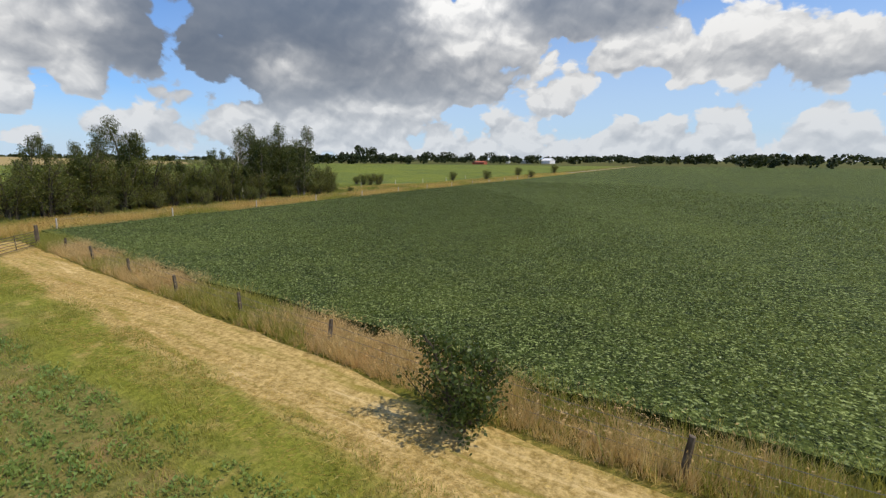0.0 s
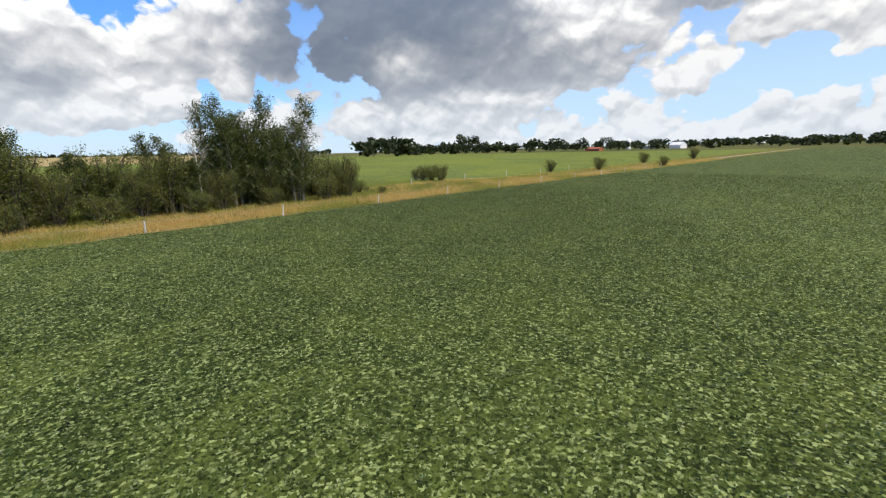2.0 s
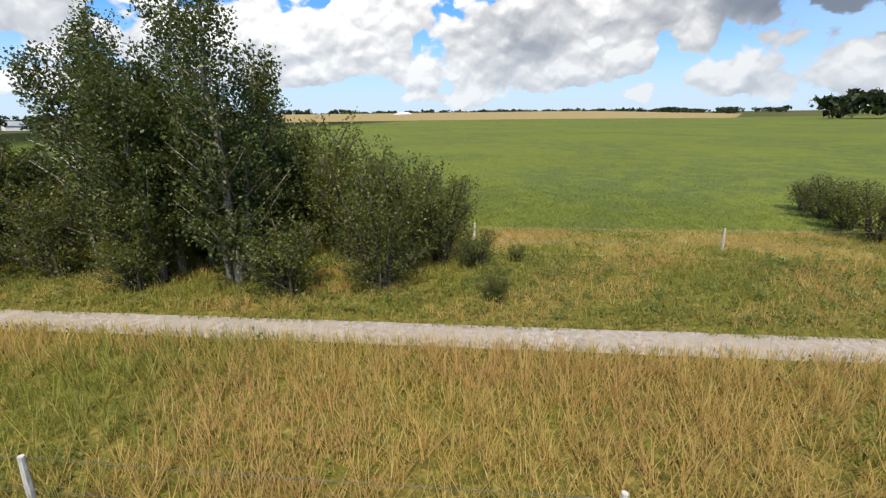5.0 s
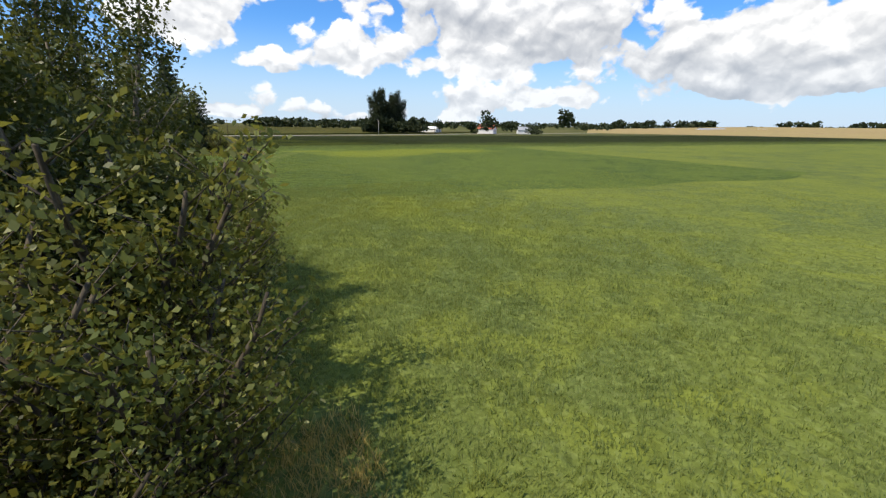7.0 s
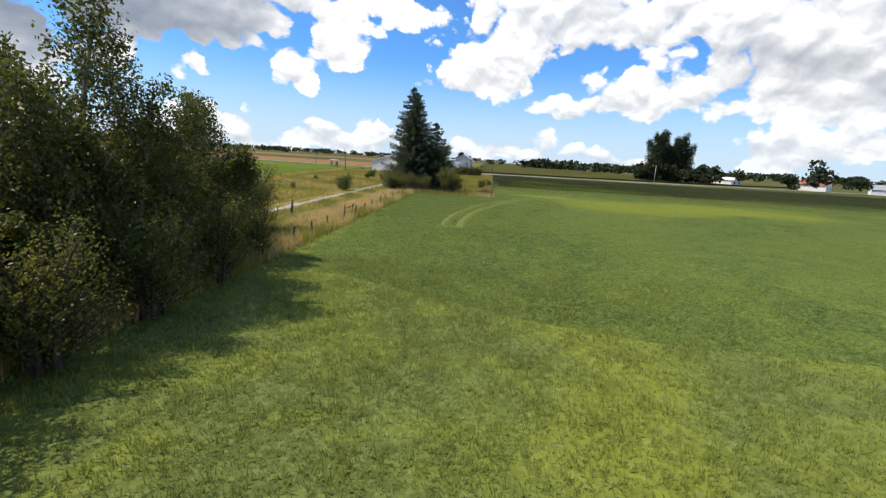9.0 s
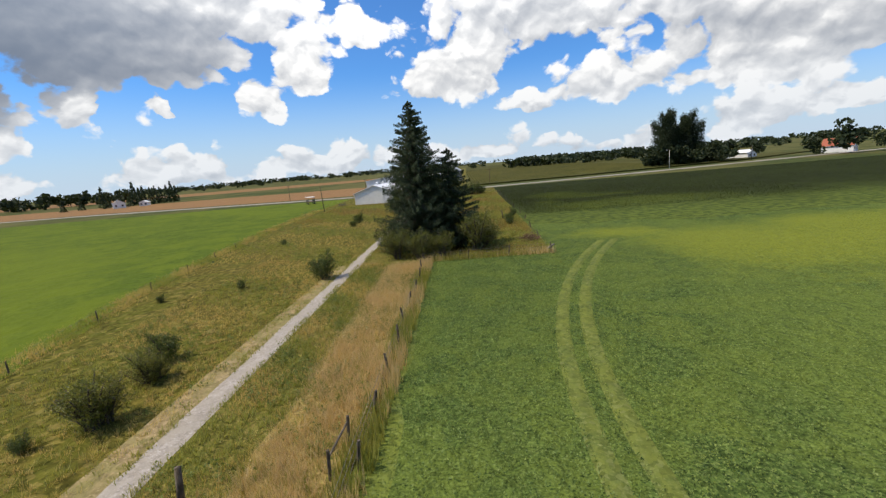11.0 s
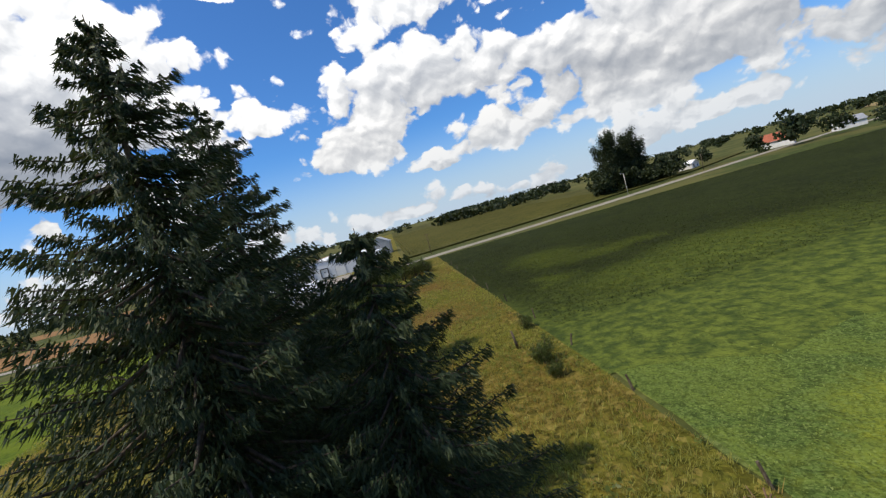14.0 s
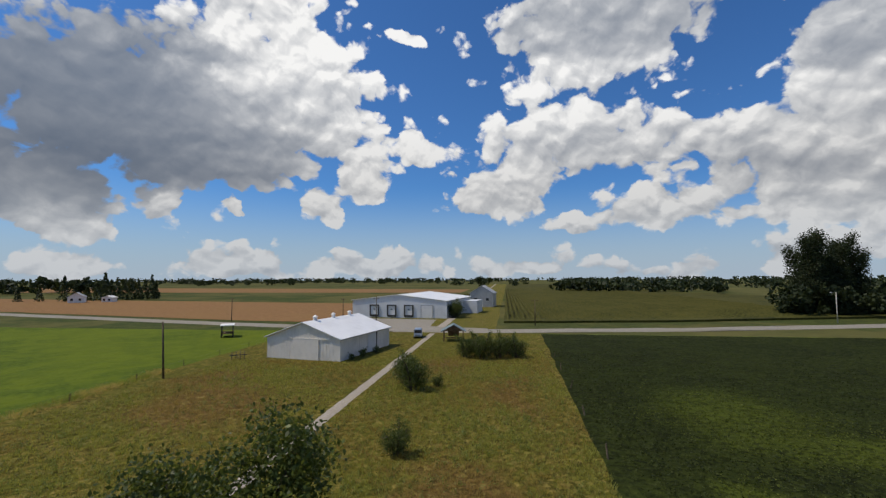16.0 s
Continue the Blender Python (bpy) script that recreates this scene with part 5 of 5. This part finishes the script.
def fence(name, line, gap, height, wires, mat, label, seed, r=0.06, tilt=0.05):
    """Posts of their own along a line, strung with sagging wires."""
    rng = random.Random(seed)
    root = new(name)
    pts = []
    for a, b in zip(line, line[1:]):
        a, b = Vector(a), Vector(b)
        k = max(1, int((b - a).length / gap))
        pts += [a.lerp(b, i / k) for i in range(k)]
    pts.append(Vector(line[-1]))
    meshes = []
    for j in range(4):
        bm = bmesh.new()
        d = (rng.uniform(-1, 1) * tilt * 2, rng.uniform(-1, 1) * tilt * 2)
        tube(bm, (0, 0, -0.15), (d[0] * 0.5, d[1] * 0.5, height * 0.5), r * 1.05, r, 7)
        tube(bm, (d[0] * 0.5, d[1] * 0.5, height * 0.5), (d[0], d[1], height * rng.uniform(0.9, 1.1)), r, r * 0.85, 7)
        me = bpy.data.meshes.new("post")
        bm.to_mesh(me)
        bm.free()
        me.materials.append(mat)
        meshes.append(me)
    for i, p in enumerate(pts):
        o = new("post", meshes[rng.randrange(4)])
        o.parent = root
        o.matrix_basis = pose(p.x + rng.uniform(-0.1, 0.1), p.y + rng.uniform(-0.1, 0.1), 0, 0, 0, rng.uniform(0, 360))
    for w in range(wires):
        bm = bmesh.new()
        z = height * (0.35 + 0.55 * w / max(1, wires - 1))
        run = [Vector((pts[0].x, pts[0].y, z))]
        for a, b in zip(pts, pts[1:]):
            m = a.lerp(b, 0.5)
            run += [Vector((m.x, m.y, z - 0.04)), Vector((b.x, b.y, z))]
        bent_tube(bm, run, [0.006] * len(run), 3)
        part("wire", bm, M_WIRE, root)
    return tagged(root, label, "fence", "wire fences")


fy = lambda x: float(fence_y(x))
fence("wire_fence", [(-92, fy(-92) - 0.5), (-53, fy(-53) - 0.5), (-17, fy(-17) - 0.6)], 4.6, 1.02, 3, M_POST, "old wire fence with grey posts in dead grass", 1, 0.075)
fence("wire_fence", [(8.3, -68.5), (8.2, -10), (8.0, 22.6), (21.4, 23.4)], 3.4, 1.2, 3, M_POST, "wire fence with dark wooden posts beside hay", 2, 0.07, 0.08)
fence("wire_fence", [(-13, -9.5), (-20, 19), (-26, 60), (-30, 107), (-31, 150)], 8.0, 1.0, 2, M_POST, "thin wire fence beside a green meadow", 3, 0.05)
fence("wire_fence", [(-6.8, -25), (-6.8, -140)], 9.0, 1.25, 2, M_WHITEPOST, "sparse fence of pale posts along soybeans", 4, 0.06)
fence("wire_fence", [(21.6, 24), (22.9, 60), (23.8, 120)], 9.0, 0.95, 0, M_POST, "old leaning fence posts beside shade-coloured hay", 5, 0.07, 0.16)
fence("wire_fence", [(9.4, -70.4), (9.6, -130)], 11.0, 1.2, 2, M_WHITEPOST, "sparse fence of pale posts along hay", 6, 0.06)

gate = new("farm_gate")
for i in range(6):
    bm = bmesh.new()
    z = 0.25 + 0.18 * i
    tube(bm, (-1.9, 0, z), (1.9, 0, z), 0.022, 0.022, 6)
    part("rail", bm, M_POST, gate)
for x in (-1.9, 0, 1.9):
    bm = bmesh.new()
    tube(bm, (x, 0, 0.2), (x, 0, 1.2), 0.025, 0.025, 6)
    part("upright", bm, M_POST, gate)
for x in (-2.15, 2.15):
    bm = bmesh.new()
    tube(bm, (x, 0, -0.2), (x, 0, 1.55), 0.12, 0.11, 9)
    part("gate_post", bm, M_POST, gate, "thick dark wooden gate post")
tagged(gate, "dark weathered farm gate between thick posts", "gate").matrix_basis = pose(-14.6, -20.2, 0, 0, 0, -48)

# brace posts and rail in the fence near the spruces
brace = new("fence_brace")
bm = bmesh.new()
tube(bm, (0, -1.0, -0.1), (0.05, -1.0, 1.2), 0.07, 0.06, 8)
part("brace_post", bm, M_POST, brace)
bm = bmesh.new()
tube(bm, (0, 1.0, -0.1), (0.1, 1.05, 1.2), 0.07, 0.06, 8)
part("brace_post", bm, M_POST, brace)
bm = bmesh.new()
tube(bm, (0.03, -1.0, 0.9), (0.06, 1.0, 0.95), 0.045, 0.04, 7)
part("brace_rail", bm, M_POST, brace)
tagged(brace, "wooden fence brace of two posts and a rail", "fence brace").matrix_basis = pose(7.5, -9.5, 0, 0, 0, -3)
bm = bmesh.new()
tube(bm, (0, 0, -0.1), (0.12, 0.05, 1.45), 0.13, 0.10, 8)
tagged(mesh_ob("stump_post", bm, M_POST, smooth=True), "short thick weathered post beside the trail", "post").matrix_basis = pose(2.8, -11.4, 0)

bm = bmesh.new()
tube(bm, (0, 0, -0.1), (-0.22, 0.05, 1.6), 0.12, 0.09, 8)
tagged(mesh_ob("leaning_post", bm, M_POST, smooth=True), "old dark leaning post in dry grass", "post").matrix_basis = pose(19.2, 53.6, 0)

# brush pile and fallen logs
pile = new("brush_pile")
rb = random.Random(9)
for i in range(70):
    a, r = rb.uniform(0, 6.28), rb.uniform(0, 1.2)
    c = Vector((math.cos(a) * r, math.sin(a) * r * 0.8, rb.uniform(0.08, 0.75 * (1.25 - r / 1.4))))
    d = Vector((rb.uniform(-1, 1), rb.uniform(-1, 1), rb.uniform(-0.25, 0.25))).normalized() * rb.uniform(0.5, 1.1)
    bm = bmesh.new()
    tube(bm, c - d, c + d, 0.035, 0.015, 5)
    part("stick", bm, M_WOOD, pile)
tagged(pile, "heap of brown cut branches in dry grass", "brush pile").matrix_basis = pose(20.4, 31.4, 0)
for x, y, a, l in ((13.3, 52.6, 20, 1.4), (15.0, 53.4, 60, 1.0), (22.0, 26.2, 62, 2.8)):
    bm = bmesh.new()
    tube(bm, (-l / 2, 0, 0.12), (l / 2, 0.05, 0.14), 0.11, 0.09, 8)
    tagged(mesh_ob("fallen_log", bm, M_OLDLOG, smooth=True), "weathered grey-brown log lying in grass", "log", "fallen logs").matrix_basis = pose(x, y, 0, 0, 0, a)

# dead birch among the poplars
birch = new("dead_birch")
bm = bmesh.new()
rb = random.Random(14)
spine, tips = trunk_and_limbs(bm, 8.6, 0.09, (0.4, 0.2), 26, rb, 1.9, 0.35, 0.015)
for p, q in tips:
    for j in range(5):
        a = p.lerp(q, rb.uniform(0.3, 1))
        tube(bm, a, a + Vector((rb.uniform(-0.5, 0.5), rb.uniform(-0.5, 0.5), rb.uniform(0.2, 0.7))), 0.01, 0.004, 3)
part("trunk", bm, M_WHITEPOST, birch, smooth=True)
tagged(birch, "bare pale dead birch among poplars", "tree").matrix_basis = pose(6.6, -52.2, 0)

# ---- crops and grasses ----


def scatter(x0, x1, y0, y1, density):
    n = int((x1 - x0) * (y1 - y0) * density)
    return gen.uniform(x0, x1, n), gen.uniform(y0, y1, n)


def patchy(x, y, scale, cut, seed=0.0):
    """Thins points to patches."""
    v = (np.sin(x * scale + 1.3 + seed) * np.cos(y * scale * 0.83 + 0.4 * np.sin(x * scale * 0.6) + seed * 2) + np.sin((x * 0.7 + y) * scale * 0.9 + seed) * 0.6)
    return v + gen.normal(0, 0.35, len(x)) > cut


def near_line(x, y, ax, ay, bx, by):
    t = np.clip(((x - ax) * (bx - ax) + (y - ay) * (by - ay)) / ((bx - ax) ** 2 + (by - ay) ** 2), 0, 1)
    return np.hypot(x - ax - t * (bx - ax), y - ay - t * (by - ay))


# soybean leaves: dense beside the flown strip, thinner away from it
sx, sy = scatter(-84, -7.3, -116, -20.2, 245)
dist = np.minimum(near_line(sx, sy, -53, -12, -27, -55), near_line(sx, sy, -27, -55, -9, -74))
keep = gen.uniform(0, 1, len(sx)) < np.clip(1.05 - dist / 17, 0.10 * np.clip((56 - dist) / 24, 0, 1), 1.0)
keep &= (dist < 56) & (sy < fence_y(sx) - 2.1)
sx, sy, dist = sx[keep], sy[keep], dist[keep]
sz = 0.38 + 0.30 * gen.random(len(sx)) ** 0.8 + 0.05 * np.sin(sx * 8.3) + 0.05 * np.sin(sx * 0.9 + 1.7 * np.sin(sy * 0.7))
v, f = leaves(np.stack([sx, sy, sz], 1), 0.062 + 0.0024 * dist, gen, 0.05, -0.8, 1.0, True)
stuff("soybean_leaves", v, f, M_SOYLEAF, "dense green soybean leaves, some with a painted pale glint", "soybeans")


def grass(name, x, y, height, width, mat, label, per=4, lean=0.4, z=0.03):
    v, f = blades(x, y, np.full(len(x), z), np.full(len(x), 1.0) * height, width, gen, lean, per)
    return stuff(name, v, f, mat, label, "grass")


def joined(*pairs):
    return np.concatenate([p[0] for p in pairs]), np.concatenate([p[1] for p in pairs])


def thin(xy, scale, cut, seed=0.0):
    k = patchy(xy[0], xy[1], scale, cut, seed)
    return xy[0][k], xy[1][k]


# fence line between the soybeans and the mown strip
x, y = scatter(-95, -9, -2.0, 0.0, 80)
y = y + fence_y(x)
k = patchy(x, y, 0.5, -0.25)
grass("tall_dry_grass", x[k], y[k], (0.45 + 0.25 * np.sin(x * 1.7) * np.sin(x * 0.41 + y))[k] * gen.uniform(0.7, 1.5, k.sum()), 0.014, M_RUST, "tall brown dead grass along a fence", 10, 0.9)
grass("tall_green_grass", x[~k], y[~k], gen.uniform(0.25, 0.75, (~k).sum()), 0.022, M_WEED, "olive green weeds along a fence", 9, 1.0)
hx, hy = x[k], y[k]
hv, hf = leaves(np.stack([hx + gen.normal(0, 0.1, len(hx)), hy + gen.normal(0, 0.1, len(hx)), 0.35 + 0.45 * gen.random(len(hx))], 1), 0.11, gen, 0.3, 0.0, 0.3)
stuff("seed_heads", hv, hf, M_RUST, "pale seed heads of dead grass along a fence", "grass")
# west verge, tall enough to hide the trail from the field
a = joined(scatter(-7.6, -0.9, -110, -20, 26), scatter(-7.4, -0.9, -200, -110, 8))
k = patchy(a[0], a[1], 0.33, 0.75, 2.0) | (a[0] < -6.5 + 0.5 * np.sin(a[1] * 0.31))
h = gen.uniform(0.35, 0.85, len(a[0])) + np.where(a[0] > -3.2, 0.22, 0.0)
grass("verge_straw_grass", a[0][~k], a[1][~k], h[~k] * 0.85, 0.022, M_DRY, "yellow straw grass on the trail verge", 7, 1.3)
grass("verge_green_grass", a[0][k], a[1][k], h[k] * 0.8, 0.028, M_WEED, "green grass clumps on the trail verge", 5, 1.0)
a = joined(scatter(-13, -1.2, -18, 30, 9), scatter(-22, -1.2, 30, 70, 4))
keepx = a[0] > -13 - 0.22 * (a[1] + 9.5)
a = (a[0][keepx], a[1][keepx])
k = patchy(a[0], a[1], 0.40, 0.1, 4.0)
grass("meadow_straw_grass", a[0][~k], a[1][~k], 0.34, 0.02, M_DRY, "short yellow grass beside the trail", 7, 1.3)
grass("meadow_green_grass", a[0][k], a[1][k], 0.30, 0.028, M_WEED, "olive green weeds beside the trail", 7, 1.3)
# ragged edge of the meadow
y = gen.uniform(-9, 104, 5200)
x = np.interp(y, [-9.5, 19, 60, 107], [-13, -20, -26, -30]) + gen.normal(-0.5, 0.8, len(y))
k = patchy(x, y, 0.7, 0.0, 3.0)
grass("meadow_edge_straw", x[~k], y[~k], 0.42, 0.024, M_DRY, "straw grass along the meadow edge", 6, 1.2)
grass("meadow_edge_weeds", x[k], y[k], 0.36, 0.034, M_WEED, "green weeds along the meadow edge", 6, 1.2)
# short grass creeping over the edges of the trail
x, y = scatter(-1.0, 1.0, -110, 60, 55)
k = (np.abs(x) > 0.40) & patchy(x * 3, y, 0.9, -0.25, 9.0)
grass("trail_edge_grass", x[k], y[k], gen.uniform(0.06, 0.3, k.sum()), 0.03, M_WEED, "short grass creeping over the trail edges", 3, 1.0, 0.08)
# east verge up to the fence
a = joined(scatter(1.0, 8.4, -100, 24, 16), scatter(1.0, 8.0, -200, -100, 4))
k = patchy(a[0], a[1], 0.8, -0.1, 6.0)
grass("verge_straw_grass", a[0][~k], a[1][~k], 0.42, 0.022, M_DRY, "straw grass between the trail and a fence", 6, 1.2)
grass("verge_green_grass", a[0][k], a[1][k], 0.36, 0.034, M_WEED, "green weeds between the trail and a fence", 6, 1.2)
a = scatter(8.4, 12.8, -96, -63, 34)
k = patchy(a[0], a[1], 0.9, 0.35, 6.0)
grass("verge_straw_grass", a[0][~k], a[1][~k], 0.32, 0.018, M_DRY, "yellow straw grass at the hay field's corner", 7, 1.4)
grass("verge_green_grass", a[0][k], a[1][k], 0.36, 0.03, M_WEED, "green weeds at the hay field's corner", 6, 1.2)
a = thin(scatter(4.3, 8.0, -18, 22.5, 40), 0.6, -0.7, 1.0)
grass("rusty_grass", a[0], a[1], gen.uniform(0.35, 0.8, len(a[0])), 0.016, M_RUST, "band of rusty seeding grass beside a fence", 8, 1.1)
a = joined(scatter(7.6, 8.9, -66, 23, 30), scatter(9, 22.0, 22.6, 24.0, 18))
k = patchy(a[0], a[1], 0.6, 0.0, 3.0)
grass("fence_weeds", a[0][k], a[1][k], 0.8, 0.05, M_WEED, "weeds grown through a wire fence", 4, 0.4)
grass("fence_straw", a[0][~k], a[1][~k], 0.85, 0.04, M_RUST, "dead stalks along a wire fence", 4, 0.35)
# rough patch north of the spruces
a = joined(scatter(8.6, 21.8, 24, 70, 10), scatter(1.0, 22.6, 70, 125, 9), scatter(1.0, 8.6, 30, 70, 8), scatter(-25.5, -1.2, 70, 112, 7))
k = patchy(a[0], a[1], 0.30, 0.0, 8.0)
grass("rough_straw_grass", a[0][~k], a[1][~k], 0.38, 0.03, M_FALLOWSTRAW, "rough yellow grass on a fallow patch", 6, 1.3)
grass("rough_green_grass", a[0][k], a[1][k], 0.36, 0.045, M_WEED, "olive weeds on a fallow patch", 6, 1.3)
# hay regrowth beside the flown strip
hx, hy = scatter(8.6, 62, -95, 42, 80)
d = np.minimum(near_line(hx, hy, 10, -74, 18, -54), near_line(hx, hy, 18, -54, 12, 15))
k = (gen.uniform(0, 1, len(hx)) < np.clip(1.1 - d / 20, 0.05, 1)) & ~((hx < 22.0) & (hy > 22.5)) & ~((hx < 12.6) & (hy < -62.5))
rut = 17.6 + 0.17 * hy + 0.0075 * hy * hy
k &= (hy < -12) | (hy > 28) | ((np.abs(hx - rut) > 0.24) & (np.abs(hx - rut - 1.5) > 0.24))
hx, hy, d = hx[k], hy[k], d[k]
k = hy > -26
clump = 0.6 + 0.5 * np.sin(hx * 1.9 + 2.0 * np.sin(hy * 0.8)) * np.cos(hy * 1.6 + 1.3 * np.sin(hx * 0.7))
hv, hf = blades(hx[~k], hy[~k], np.full((~k).sum(), 0.03), (0.10 + 0.13 * clump)[~k], 0.034, gen, 1.1, 3)
stuff("hay_regrowth", hv, hf, M_GRASS, "short pale green hay regrowth", "grass")
hv, hf = leaves(np.stack([hx[k], hy[k], 0.06 + 0.12 * gen.random(k.sum()) + 0.2 * clump[k]], 1), 0.12, gen, 0.0, 0.2, 0.7, True)
stuff("alfalfa_leaves", hv, hf, M_ALFLEAF, "leafy green alfalfa in clumps", "alfalfa")
# tufts repeat the cloud shade painted on the field, paler inside the patches
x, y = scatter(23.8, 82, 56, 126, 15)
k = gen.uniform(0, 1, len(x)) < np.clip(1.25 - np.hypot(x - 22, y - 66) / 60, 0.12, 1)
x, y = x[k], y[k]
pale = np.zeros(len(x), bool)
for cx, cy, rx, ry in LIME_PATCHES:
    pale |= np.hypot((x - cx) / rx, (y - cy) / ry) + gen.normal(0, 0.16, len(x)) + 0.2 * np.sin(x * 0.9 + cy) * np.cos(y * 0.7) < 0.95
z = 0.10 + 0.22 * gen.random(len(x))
for name, pick, mat, label in (("cloud_shade_tufts", ~pale, M_SHADETUFT, "dense tufts of regrowth coloured as in cloud shade"), ("lime_regrowth_tufts", pale, M_LIMETUFT, "paler yellow-green regrowth between shade-coloured tufts")):
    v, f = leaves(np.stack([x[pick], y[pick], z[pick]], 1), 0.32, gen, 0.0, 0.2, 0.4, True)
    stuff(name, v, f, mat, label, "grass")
# wheel tracks pressed into the alfalfa
for shift in (0.0, 1.5):
    line = [(17.6 + shift + 0.17 * y + 0.0075 * y * y, float(y)) for y in range(-12, 29, 2)]
    ribbon("wheel_track", line, 0.34, 0.10, M_TRACK, "pale wheel track pressed into alfalfa", "wheel track", 0.04, 31 + int(shift), 1.0)
# clover plants and straw litter on the margin
x, y = scatter(-66, -30, -14.6, -8.6, 9)
y = y + 0.12 * np.sin(y * 9.0)
k = patchy(x, y, 0.9, -0.75, 5.0)
x, y = np.repeat(x[k], 16), np.repeat(y[k], 16)
g = gen.normal(size=(len(x), 3)) * np.array([0.13, 0.13, 0.06])
v, f = leaves(np.stack([x + g[:, 0], y + g[:, 1], 0.12 + np.abs(g[:, 2])], 1), 0.11, gen, 0.0, 0.6, 1.0, True)
stuff("clover_leaves", v, f, M_CLOVERLEAF, "low green clover leaves over bare soil", "clover")
x, y = scatter(-66, -11, 0.1, 4.4, 150)
y = y + fence_y(x)
k = patchy(x * 0.25, y * 1.9, 0.9, -0.2, 7.0)
v, f = leaves(np.stack([x[k], y[k], 0.09 + 0.05 * gen.random(k.sum())], 1), 0.17, gen, 0.0, 0.85, 0.06)
stuff("cut_straw", v, f, M_DRY, "loose cut straw lying on mown grass", "straw")
x, y = scatter(-66, -20, 2.4, 7.2, 60)
y = y + fence_y(x)
k = patchy(x, y, 1.3, -0.1, 3.0)
grass("margin_grass", x[k], y[k], gen.uniform(0.05, 0.16, k.sum()), 0.02, M_WEED, "short yellow-green grass beside cut straw", 5, 1.2, 0.07)
# broad leaved weeds
px, py = joined(thin(scatter(1.0, 8.4, -90, 22, 3.0), 0.7, -0.3, 2), thin(scatter(8.4, 12.5, -90, -64, 1.2), 0.7, 0.2, 2), thin(scatter(-12, -1.1, -18, 40, 1.0), 0.5, 0.1, 3), thin(scatter(1.5, 22, 25, 110, 1.0), 0.4, -0.1, 4), thin(scatter(-26, -1.5, 40, 105, 0.8), 0.4, 0.0, 4), thin(scatter(-7, -1, -100, -20, 0.6), 0.5, 0.3, 1))
n = 22
cx, cy = np.repeat(px, n), np.repeat(py, n)
r = np.repeat(gen.uniform(0.15, 0.45, len(px)), n)
g = gen.normal(size=(len(cx), 3)) * 0.5
v, f = leaves(np.stack([cx + g[:, 0] * r, cy + g[:, 1] * r, 0.12 + np.abs(g[:, 2]) * r * 1.4], 1), 0.15, gen, 0.0, 0.2, 0.8, True)
stuff("weed_plants", v, f, M_WEEDGREEN, "scattered broad-leaved green weeds", "weeds")
